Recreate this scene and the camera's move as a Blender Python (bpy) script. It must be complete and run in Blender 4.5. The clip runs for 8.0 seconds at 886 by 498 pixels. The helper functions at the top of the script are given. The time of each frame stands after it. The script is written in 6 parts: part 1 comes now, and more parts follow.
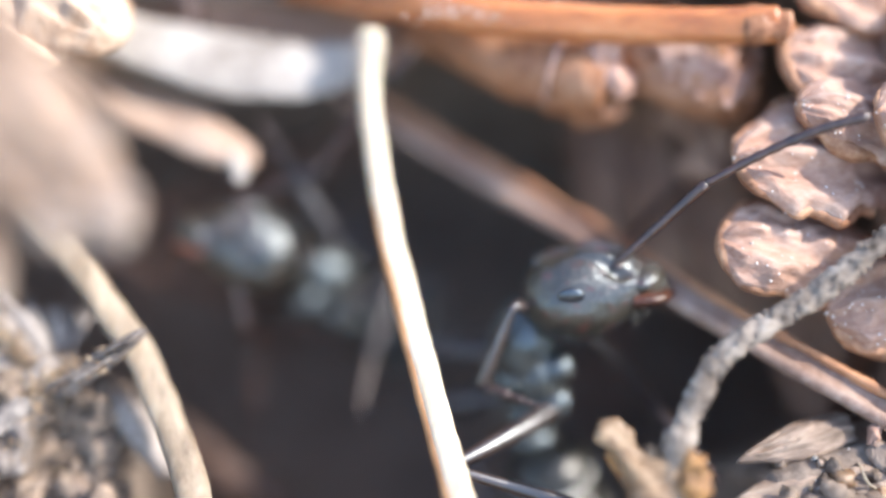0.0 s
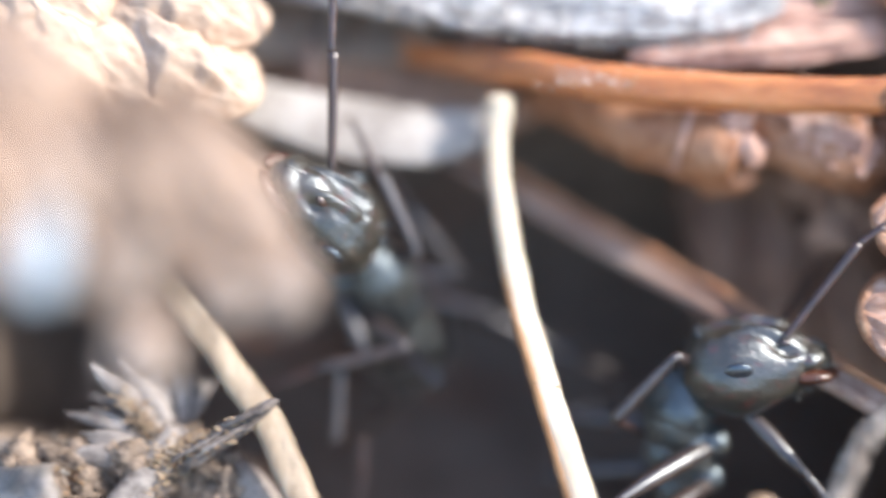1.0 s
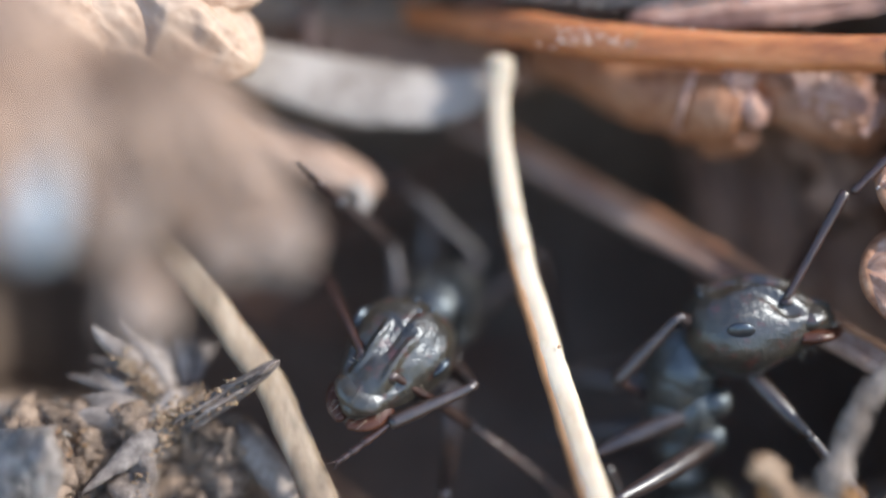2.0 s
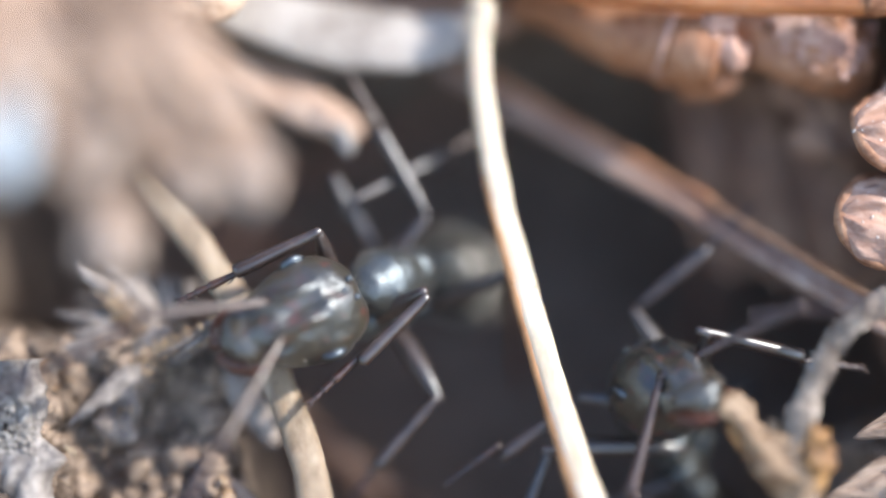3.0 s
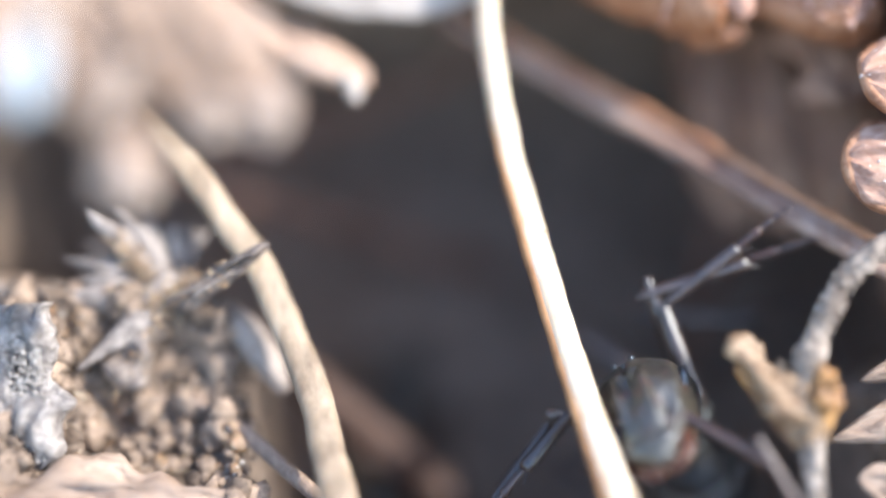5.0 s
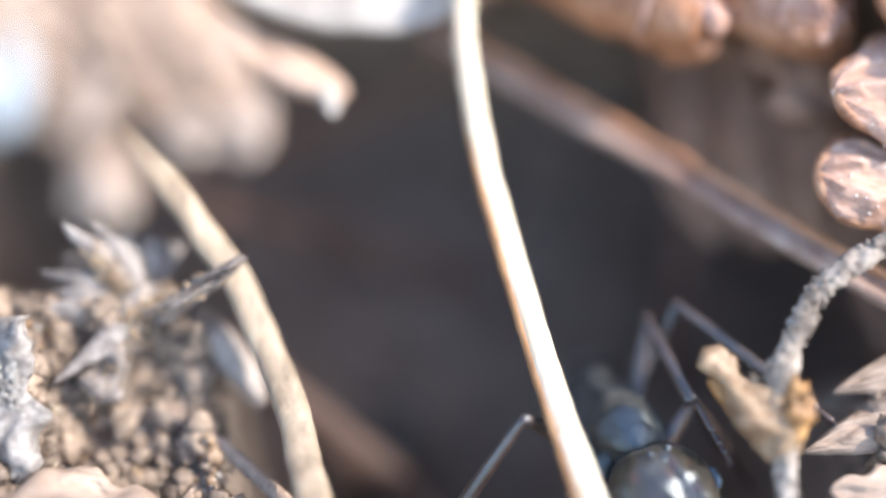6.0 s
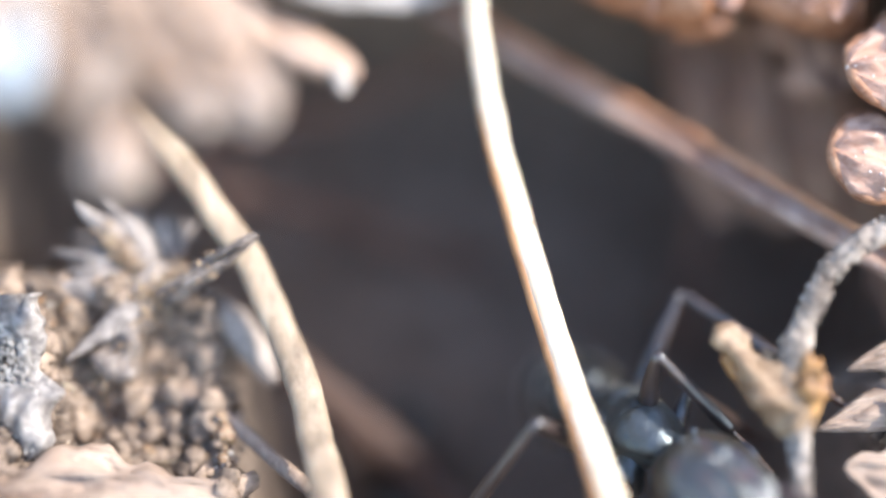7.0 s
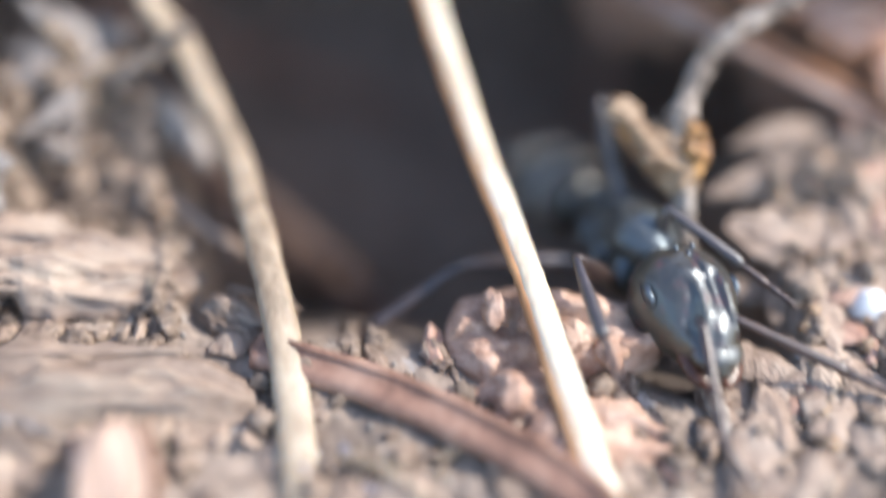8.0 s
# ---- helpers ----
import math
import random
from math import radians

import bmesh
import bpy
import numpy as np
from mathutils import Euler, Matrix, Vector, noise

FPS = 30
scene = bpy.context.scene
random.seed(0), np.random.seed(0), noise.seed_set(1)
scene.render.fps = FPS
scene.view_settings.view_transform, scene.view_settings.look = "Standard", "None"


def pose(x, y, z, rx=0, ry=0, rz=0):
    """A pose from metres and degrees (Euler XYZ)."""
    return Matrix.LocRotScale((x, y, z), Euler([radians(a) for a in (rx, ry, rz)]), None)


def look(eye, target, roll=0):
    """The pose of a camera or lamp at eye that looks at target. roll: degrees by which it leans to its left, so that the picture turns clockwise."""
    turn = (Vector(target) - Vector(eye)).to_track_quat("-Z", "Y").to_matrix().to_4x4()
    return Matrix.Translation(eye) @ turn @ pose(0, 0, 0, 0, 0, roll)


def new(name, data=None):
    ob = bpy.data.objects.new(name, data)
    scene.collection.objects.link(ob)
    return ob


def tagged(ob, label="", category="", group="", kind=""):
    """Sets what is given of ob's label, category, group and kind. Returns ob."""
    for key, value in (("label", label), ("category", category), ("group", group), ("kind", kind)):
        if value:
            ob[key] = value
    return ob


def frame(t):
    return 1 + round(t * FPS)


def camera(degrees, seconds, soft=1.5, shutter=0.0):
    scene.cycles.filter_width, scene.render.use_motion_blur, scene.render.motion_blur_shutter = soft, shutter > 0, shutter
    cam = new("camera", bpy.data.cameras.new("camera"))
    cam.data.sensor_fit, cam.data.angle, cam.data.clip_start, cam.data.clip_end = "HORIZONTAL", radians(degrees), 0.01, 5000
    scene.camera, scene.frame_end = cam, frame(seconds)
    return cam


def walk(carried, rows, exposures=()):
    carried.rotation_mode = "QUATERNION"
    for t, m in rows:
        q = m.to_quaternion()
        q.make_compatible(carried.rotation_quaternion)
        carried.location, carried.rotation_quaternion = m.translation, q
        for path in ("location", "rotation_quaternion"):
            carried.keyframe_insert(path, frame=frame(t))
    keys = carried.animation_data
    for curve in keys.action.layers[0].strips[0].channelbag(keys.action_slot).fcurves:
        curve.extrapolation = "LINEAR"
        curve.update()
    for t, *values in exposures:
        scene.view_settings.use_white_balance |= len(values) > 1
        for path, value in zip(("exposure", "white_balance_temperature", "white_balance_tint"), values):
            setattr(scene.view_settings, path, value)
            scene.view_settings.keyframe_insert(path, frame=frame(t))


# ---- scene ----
MM = 0.001
cam = camera(40, 8.0, soft=2.6, shutter=0.4)
cam.data.dof.use_dof = True
cam.data.dof.focus_distance = 0.0248
cam.data.dof.aperture_fstop = 11.5

# The litter bank: x along it, y up it, z out of it towards the viewer. Lengths in it are in millimetres.
BANK = pose(0, 0, 0.02, 50, 0, 0)


def bank(x, y, z, rx=0, ry=0, rz=0):
    return BANK @ pose(x * MM, y * MM, z * MM, rx, ry, rz)


PATH = [
    # seconds, then place in mm and turn in degrees, on the bank
    (0.0, 6.42, 5.22, 25.74, 1.05, 1.21, -0.43),
    (0.5, 6.59, 5.42, 25.69, 0.31, 1.75, -0.23),
    (0.7, 5.96, 5.40, 25.63, 1.19, 2.30, -0.09),
    (0.8, 5.13, 5.32, 25.51, 2.61, 1.95, -0.18),
    (1.0, 3.24, 5.58, 25.43, 3.54, 0.43, -0.07),
    (1.2, 2.66, 5.80, 25.53, 3.68, 1.17, -0.23),
    (1.5, 2.91, 5.73, 25.29, 3.75, 0.99, -0.01),
    (2.0, 3.38, 5.23, 25.33, 2.50, 0.81, -0.29),
    (2.2, 3.26, 5.05, 25.34, 2.51, -0.18, -0.10),
    (3.3, 4.82, 4.73, 25.69, 0.29, 2.54, 0.19),
    (3.5, 4.90, 4.72, 25.70, 0.70, 2.48, 0.19),
    (3.8, 3.78, 4.76, 25.66, -0.17, 1.04, 0.31),
    (4.0, 3.58, 4.49, 25.57, 0.04, 0.74, 0.14),
    (4.5, 3.64, 3.81, 25.70, 0.56, 1.01, 0.16),
    (4.7, 3.92, 3.79, 25.72, 0.31, 1.67, 0.13),
    (5.8, 4.13, 3.97, 25.81, 0.35, 1.03, 0.18),
    (6.0, 4.02, 4.01, 25.86, 0.47, 0.49, 0.16),
    (6.5, 4.18, 3.88, 25.82, 0.53, 1.12, 0.15),
    (7.0, 4.11, 3.64, 25.79, 0.24, 1.23, 0.07),
    (7.4, 4.41, 3.32, 25.88, -0.33, 0.52, 0.04),
    (7.5, 4.54, 3.14, 25.96, -0.40, -0.04, 0.15),
    (7.6, 4.94, 2.79, 26.10, -0.77, 0.20, -0.16),
    (7.7, 5.15, 2.24, 26.48, -1.31, 0.32, 0.07),
    (7.8, 4.63, 1.15, 27.10, -1.28, -0.72, 0.23),
    (7.9, 4.18, 0.45, 27.48, -1.54, -1.99, -0.05),
    (8.0, 4.00, -1.01, 28.23, -0.09, -2.73, -0.15),
]
EXPOSURES = [(0.0, 1.9, 6600, 10), (1.0, 1.78, 6600, 10), (1.3, 1.46, 6600, 10), (1.6, 1.22, 6600, 10), (2.0, 1.15, 6600, 10), (2.2, 1.26, 6600, 10), (3.3, 1.72, 6600, 10), (4.5, 1.95, 6600, 10), (7.0, 2.06, 6600, 10), (7.6, 2.03, 6600, 10), (8.0, 1.67, 6600, 10)]
walk(cam, [(t, bank(*row)) for t, *row in PATH], EXPOSURES)

# ---- light ----
world = bpy.data.worlds.new("sky")
scene.world = world
world.use_nodes = True
wn = world.node_tree.nodes
sky = wn.new("ShaderNodeTexSky")
sky.sky_type = "NISHITA"
sky.sun_disc = False
sky.sun_elevation, sky.sun_rotation = radians(44), radians(91)
world.node_tree.links.new(sky.outputs[0], wn["Background"].inputs[0])
wn["Background"].inputs[1].default_value = 0.15
sun = new("sun", bpy.data.lights.new("sun", "SUN"))
sun.data.energy, sun.data.angle, sun.data.color = 1.92, radians(1.5), (1.0, 0.94, 0.86)
SUN_WAY = BANK.to_3x3() @ Vector((0.72, 0.52, 0.46))       # towards the sun
sun.matrix_world = look(SUN_WAY, (0, 0, 0))


# ---- materials ----
def material(name, dark, light, rough=0.6, spec=0.4, scale=900, fine=6000, bump=0.35, depth=0.00006, stretch=(1, 1, 1),
             spots=None, spot_at=0.62, sheen=0.0, vary=0.0, mid=None, through_light=0.0, ior=1.5, tint=None):
    """Two scales of noise between two or three base colours, spots of a third, and fine relief."""
    m = bpy.data.materials.new(name)
    m.use_nodes = True
    n, l = m.node_tree.nodes, m.node_tree.links
    b = n["Principled BSDF"]
    tc = n.new("ShaderNodeTexCoord")
    mp = n.new("ShaderNodeMapping")
    mp.inputs["Scale"].default_value = stretch
    l.new(tc.outputs["Object"], mp.inputs["Vector"])

    def noise_node(s, detail, rough_):
        t = n.new("ShaderNodeTexNoise")
        t.inputs["Scale"].default_value, t.inputs["Detail"].default_value, t.inputs["Roughness"].default_value = s, detail, rough_
        l.new(mp.outputs[0], t.inputs["Vector"])
        return t

    big, small = noise_node(scale, 4, 0.6), noise_node(fine, 3, 0.65)
    mix = n.new("ShaderNodeMath")
    mix.operation = "MULTIPLY_ADD"
    mix.inputs[1].default_value = 0.35
    l.new(small.outputs["Fac"], mix.inputs[0])
    sc = n.new("ShaderNodeMath")
    sc.operation = "MULTIPLY"
    sc.inputs[1].default_value = 0.65
    l.new(big.outputs["Fac"], sc.inputs[0])
    l.new(sc.outputs[0], mix.inputs[2])
    ramp = n.new("ShaderNodeValToRGB")
    ramp.color_ramp.elements[0].position, ramp.color_ramp.elements[1].position = 0.36, 0.64
    ramp.color_ramp.elements[0].color, ramp.color_ramp.elements[1].color = (*dark, 1), (*light, 1)
    if mid:
        ramp.color_ramp.elements.new(0.5).color = (*mid, 1)
    l.new(mix.outputs[0], ramp.inputs[0])
    colour = ramp.outputs[0]
    if spots:
        third = noise_node(scale * 2.3, 5, 0.7)
        step = n.new("ShaderNodeValToRGB")
        step.color_ramp.elements[0].position, step.color_ramp.elements[1].position = spot_at, spot_at + 0.06
        l.new(third.outputs["Fac"], step.inputs[0])
        over = n.new("ShaderNodeMix")
        over.data_type = "RGBA"
        l.new(step.outputs[0], over.inputs[0])
        l.new(colour, over.inputs[6])
        over.inputs[7].default_value = (*spots, 1)
        colour = over.outputs[2]
    if vary:
        info = n.new("ShaderNodeObjectInfo")
        isle = n.new("ShaderNodeNewGeometry")
        add = n.new("ShaderNodeMath")
        add.operation = "ADD"
        l.new(info.outputs["Random"], add.inputs[0])
        l.new(isle.outputs["Random Per Island"], add.inputs[1])
        rng = n.new("ShaderNodeMapRange")
        rng.inputs["From Max"].default_value = 2.0
        rng.inputs["To Min"].default_value, rng.inputs["To Max"].default_value = 1 - vary, 1 + vary
        l.new(add.outputs[0], rng.inputs["Value"])
        hsv = n.new("ShaderNodeHueSaturation")
        l.new(rng.outputs[0], hsv.inputs["Value"])
        l.new(colour, hsv.inputs["Color"])
        colour = hsv.outputs[0]
    l.new(colour, b.inputs["Base Color"])
    rr = n.new("ShaderNodeMapRange")
    rr.inputs["To Min"].default_value, rr.inputs["To Max"].default_value = max(0.05, rough - 0.12), min(1, rough + 0.12)
    l.new(small.outputs["Fac"], rr.inputs["Value"])
    l.new(rr.outputs[0], b.inputs["Roughness"])
    b.inputs["Specular IOR Level"].default_value = spec
    b.inputs["IOR"].default_value = ior
    if tint:
        b.inputs["Specular Tint"].default_value = (*tint, 1)
    b.inputs["Sheen Weight"].default_value = sheen
    if through_light:
        b.inputs["Subsurface Weight"].default_value = through_light
        b.inputs["Subsurface Radius"].default_value = (0.0006, 0.0003, 0.00015)
        b.inputs["Subsurface Scale"].default_value = 1.0
    bp = n.new("ShaderNodeBump")
    bp.inputs["Strength"].default_value, bp.inputs["Distance"].default_value = bump, depth
    l.new(mix.outputs[0], bp.inputs["Height"])
    l.new(bp.outputs[0], b.inputs["Normal"])
    return m


SOIL = material("soil", (0.115, 0.086, 0.067), (0.33, 0.26, 0.21), 0.85, 0.25, 700, 5000, 0.7, 0.00012, spots=(0.34, 0.3, 0.27), spot_at=0.6)
CRUMB = material("soil_crumb", (0.045, 0.032, 0.025), (0.265, 0.2, 0.152), 0.75, 0.35, 1500, 7000, 0.8, 0.00008, vary=0.7)
AMBERCRUMB = material("amber_crumb", (0.14, 0.08, 0.045), (0.38, 0.27, 0.18), 0.45, 0.45, 1500, 7000, 0.5, 0.00005, vary=0.4, through_light=0.2)
GRAIN = material("quartz_grain", (0.19, 0.165, 0.145), (0.48, 0.45, 0.42), 0.3, 0.6, 2500, 9000, 0.3, 0.00003, vary=0.4)
PALE = material("pale_straw", (0.5, 0.38, 0.26), (0.72, 0.635, 0.5), 0.45, 0.45, 600, 3500, 0.3, 0.00003, stretch=(1, 0.1, 1), mid=(0.68, 0.585, 0.45), through_light=0.15)
TAN = material("tan_straw", (0.15, 0.108, 0.073), (0.42, 0.35, 0.265), 0.5, 0.4, 600, 3500, 0.3, 0.00004, stretch=(1, 0.12, 1), mid=(0.285, 0.22, 0.155), through_light=0.1)
BROWN = material("brown_needle", (0.1, 0.05, 0.035), (0.36, 0.22, 0.16), 0.5, 0.4, 700, 4000, 0.4, 0.00005, stretch=(1, 1, 0.15), mid=(0.24, 0.13, 0.09))
# Darker copy of the root brown; the hole's shade is put into this colour.
SHADEROOT = material("dark_root", (0.035, 0.02, 0.016), (0.13, 0.08, 0.06), 0.6, 0.3, 700, 4000, 0.5, 0.00008, mid=(0.075, 0.045, 0.035))
BEIGE = material("pinkish_needle", (0.15, 0.082, 0.058), (0.41, 0.3, 0.245), 0.55, 0.35, 700, 4000, 0.4, 0.00005, stretch=(1, 1, 0.15), mid=(0.265, 0.17, 0.13))
RUST = material("rusty_edge", (0.25, 0.1, 0.05), (0.55, 0.3, 0.17), 0.5, 0.4, 700, 4000, 0.4, 0.00005, mid=(0.42, 0.2, 0.1))
ORANGE = material("orange_needle", (0.3, 0.1, 0.04), (0.62, 0.28, 0.13), 0.35, 0.5, 700, 4000, 0.3, 0.00004, stretch=(0.3, 1, 1), mid=(0.5, 0.185, 0.065), through_light=0.15)
BARK = material("grey_bark", (0.2, 0.175, 0.16), (0.62, 0.6, 0.58), 0.7, 0.35, 2200, 7000, 1.0, 0.00014, mid=(0.4, 0.38, 0.37), spots=(0.1, 0.08, 0.07), spot_at=0.62)
CRUST = material("grey_crust", (0.08, 0.066, 0.058), (0.42, 0.38, 0.35), 0.5, 0.5, 2200, 7000, 1.0, 0.00022, mid=(0.2, 0.178, 0.165), spots=(0.5, 0.485, 0.47), spot_at=0.66)
WING = material("grey_scale", (0.17, 0.14, 0.12), (0.46, 0.42, 0.385), 0.55, 0.35, 500, 3500, 0.4, 0.00006, mid=(0.36, 0.32, 0.285))
CONE = material("cone_scale", (0.25, 0.12, 0.08), (0.53, 0.37, 0.295), 0.66, 0.35, 700, 7000, 1.0, 0.0001, mid=(0.41, 0.245, 0.18), spots=(0.27, 0.12, 0.075), spot_at=0.68, stretch=(1, 0.4, 1), vary=0.12)
CONERIM = material("cone_rim", (0.2, 0.08, 0.04), (0.52, 0.31, 0.19), 0.55, 0.4, 900, 6000, 1.0, 0.0001, mid=(0.36, 0.18, 0.1))
STRIP = material("dull_bark", (0.15, 0.08, 0.052), (0.5, 0.32, 0.22), 0.7, 0.3, 500, 4000, 0.6, 0.0001, stretch=(1, 0.3, 1), mid=(0.32, 0.19, 0.13))
TANCONE = material("tan_cone_scale", (0.34, 0.2, 0.125), (0.64, 0.49, 0.37), 0.55, 0.35, 500, 3500, 0.6, 0.0001, mid=(0.52, 0.37, 0.265), spots=(0.3, 0.22, 0.16), spot_at=0.64, vary=0.18)
NEARCONE = material("brown_tan_scale", (0.15, 0.092, 0.062), (0.48, 0.345, 0.262), 0.6, 0.35, 420, 3500, 0.5, 0.0001, mid=(0.285, 0.195, 0.142), spots=(0.5, 0.45, 0.38), spot_at=0.66, vary=0.25)
# Paler copy of the scale colour: the sun on the tips is painted in.
NEARTIP = material("sunlit_scale_tip", (0.2, 0.135, 0.1), (0.58, 0.48, 0.41), 0.5, 0.4, 420, 3500, 0.5, 0.0001, mid=(0.37, 0.285, 0.23), vary=0.15)
PINKCHIP = material("tan_wood", (0.3, 0.19, 0.135), (0.6, 0.46, 0.37), 0.5, 0.4, 500, 3500, 0.4, 0.00005, stretch=(1, 0.2, 1), mid=(0.47, 0.33, 0.25))
PINK = material("pink_scale", (0.3, 0.15, 0.11), (0.66, 0.45, 0.36), 0.5, 0.4, 600, 3500, 0.4, 0.00005, mid=(0.5, 0.3, 0.23))
SPRIG = material("grey_sprig", (0.075, 0.06, 0.052), (0.38, 0.33, 0.295), 0.7, 0.35, 1100, 6000, 0.7, 0.00009, mid=(0.2, 0.168, 0.15), vary=0.25)
DRYLEAF = material("silvery_leaf", (0.1, 0.083, 0.074), (0.4, 0.36, 0.33), 0.65, 0.35, 900, 6000, 0.8, 0.00008, mid=(0.23, 0.2, 0.183), vary=0.3)
TWIG = material("lichen_twig", (0.09, 0.068, 0.054), (0.46, 0.41, 0.36), 0.75, 0.3, 1400, 6000, 0.8, 0.00012, mid=(0.26, 0.215, 0.18))
BUD = material("bud_husk", (0.09, 0.047, 0.025), (0.46, 0.34, 0.22), 0.5, 0.4, 450, 4500, 0.4, 0.00005, mid=(0.26, 0.17, 0.1), spots=(0.24, 0.13, 0.05), spot_at=0.66)
AMBER = material("amber_husk", (0.12, 0.05, 0.02), (0.5, 0.29, 0.12), 0.45, 0.45, 700, 4500, 0.5, 0.00008, mid=(0.3, 0.15, 0.05))
BUDHUSK = material("bud_husk_brown", (0.2, 0.075, 0.03), (0.44, 0.23, 0.13), 0.42, 0.45, 500, 4000, 0.5, 0.00007, mid=(0.33, 0.145, 0.07))
FRAGMENT = material("cone_fragment", (0.25, 0.135, 0.09), (0.57, 0.41, 0.32), 0.6, 0.35, 900, 4500, 1.0, 0.0002, mid=(0.43, 0.27, 0.195), spots=(0.2, 0.13, 0.1), spot_at=0.68)
CHIP = material("wood_chip", (0.125, 0.085, 0.06), (0.37, 0.295, 0.232), 0.65, 0.3, 900, 4500, 1.0, 0.00026, stretch=(1, 0.3, 1), mid=(0.285, 0.208, 0.16), vary=0.25, spots=(0.12, 0.085, 0.07), spot_at=0.66)
# Bluish grey: the sky's reflection is put into the drop's base colour.
RESINDROP = material("resin_drop", (0.3, 0.36, 0.4), (0.5, 0.56, 0.6), 0.4, 0.5, 800, 4000, 0.2, 0.00003)
RIB = material("rib_brown", (0.22, 0.1, 0.04), (0.45, 0.25, 0.12), 0.5, 0.4, 700, 4000, 0.3, 0.00003, stretch=(1, 0.15, 1))
STONE = material("pale_pebble", (0.5, 0.49, 0.48), (0.8, 0.8, 0.8), 0.4, 0.5, 1200, 6000, 0.3, 0.00004)
LICHEN = material("grey_lichen", (0.14, 0.12, 0.13), (0.5, 0.46, 0.48), 0.7, 0.3, 1500, 6000, 0.6, 0.00006, mid=(0.3, 0.27, 0.285), vary=0.25)
MOSS = material("moss_leaf", (0.05, 0.08, 0.02), (0.16, 0.2, 0.06), 0.6, 0.4, 900, 4000, 0.4, 0.00005)
# The blue specular tint paints the sky's reflection into cuticle, legs and eyes.
ANT = material("black_cuticle", (0.009, 0.008, 0.005), (0.036, 0.031, 0.02), 0.42, 1.0, 1500, 7000, 0.7, 0.00008, sheen=0.12, ior=1.66, tint=(0.72, 0.88, 1.0), spots=(0.05, 0.018, 0.012), spot_at=0.63)
ANTHEAD = material("head_cuticle", (0.01, 0.008, 0.005), (0.05, 0.039, 0.023), 0.34, 0.9, 1100, 6000, 0.8, 0.0001, sheen=0.04, ior=1.62, tint=(0.82, 0.92, 1.0), spots=(0.075, 0.024, 0.015), spot_at=0.56)
SILK = material("silky_hair", (0.15, 0.145, 0.13), (0.55, 0.535, 0.48), 0.45, 0.6, 1500, 14000, 1.0, 0.00006, stretch=(0.15, 1, 1), sheen=0.6)
ANTRED = material("red_brown_cuticle", (0.018, 0.008, 0.006), (0.06, 0.026, 0.018), 0.34, 1.0, 2500, 12000, 0.2, 0.00001)
ANTLEG = material("leg_cuticle", (0.022, 0.014, 0.012), (0.065, 0.042, 0.034), 0.32, 0.9, 2500, 12000, 0.4, 0.00002, ior=1.58, tint=(0.88, 0.95, 1.0))
GASTER = material("gaster_cuticle", (0.01, 0.009, 0.007), (0.034, 0.031, 0.022), 0.36, 0.7, 1800, 12000, 0.6, 0.00003, sheen=0.04, ior=1.52)
MANDIBLE = material("amber_cuticle", (0.02, 0.009, 0.007), (0.1, 0.036, 0.018), 0.32, 0.4, 1200, 8000, 0.3, 0.00003, mid=(0.07, 0.025, 0.014), ior=1.54)
HAIR = material("pale_hair", (0.3, 0.26, 0.2), (0.55, 0.5, 0.42), 0.5, 0.4, 2500, 9000, 0.1, 0.00001)
EYE = material("dark_eye", (0.012, 0.012, 0.014), (0.03, 0.03, 0.034), 0.32, 0.9, 4000, 20000, 0.4, 0.00002, ior=1.72, tint=(0.7, 0.87, 1.0))
RESIN = material("dry_resin", (0.6, 0.5, 0.42), (0.85, 0.8, 0.75), 0.25, 0.6, 2500, 9000, 0.4, 0.00003)


# ---- mesh tools (millimetres) ----
def mesh_of(name, bm, mat, smooth=True):
    bmesh.ops.scale(bm, vec=(MM, MM, MM), verts=bm.verts)
    for f in bm.faces:
        f.smooth = smooth
    me = bpy.data.meshes.new(name)
    bm.to_mesh(me)
    bm.free()
    me.materials.append(mat)
    return me


def part(name, bm, mat, parent, label="", at=None, smooth=True):
    """Links a mesh as one part under a thing or a part; at: its pose there, with millimetres already turned to metres."""
    ob = new(name, mesh_of(name, bm, mat, smooth))
    ob.parent = parent
    if at is not None:
        ob.matrix_basis = at
    if label:
        tagged(ob, label)
    return ob


def thing(name, label, category, m, bm=None, mat=None, group="", kind="", smooth=True):
    ob = new(name, mesh_of(name, bm, mat, smooth) if bm is not None else None)
    ob.matrix_basis = m
    if bm is None:
        ob.empty_display_size = 0.001
    return tagged(ob, label, category, group, kind)


def mm(x, y, z, rx=0, ry=0, rz=0):
    return pose(x * MM, y * MM, z * MM, rx, ry, rz)


def axes(p, along, normal):
    """A pose on the bank in mm: y along, z near the normal."""
    y = Vector(along).normalized()
    z = Vector(normal)
    z = (z - y * z.dot(y)).normalized()
    x = y.cross(z)
    m = Matrix((x, y, z)).transposed().to_4x4()
    m.translation = Vector(p)
    return m


def metres(m):
    m = m.copy()
    m.translation = m.translation * MM
    return m


def on_bank(p, along, normal):
    return BANK @ metres(axes(p, along, normal))


def spline(points, per=8):
    pts = [Vector(p) for p in points]
    pts = [pts[0] * 2 - pts[1]] + pts + [pts[-1] * 2 - pts[-2]]
    out = []
    for a, b, c, d in zip(pts, pts[1:], pts[2:], pts[3:]):
        for k in range(per):
            t = k / per
            out.append(0.5 * (2 * b + (c - a) * t + (2 * a - 5 * b + 4 * c - d) * t * t + (3 * b - a - 3 * c + d) * t ** 3))
    return out + [pts[-2]]


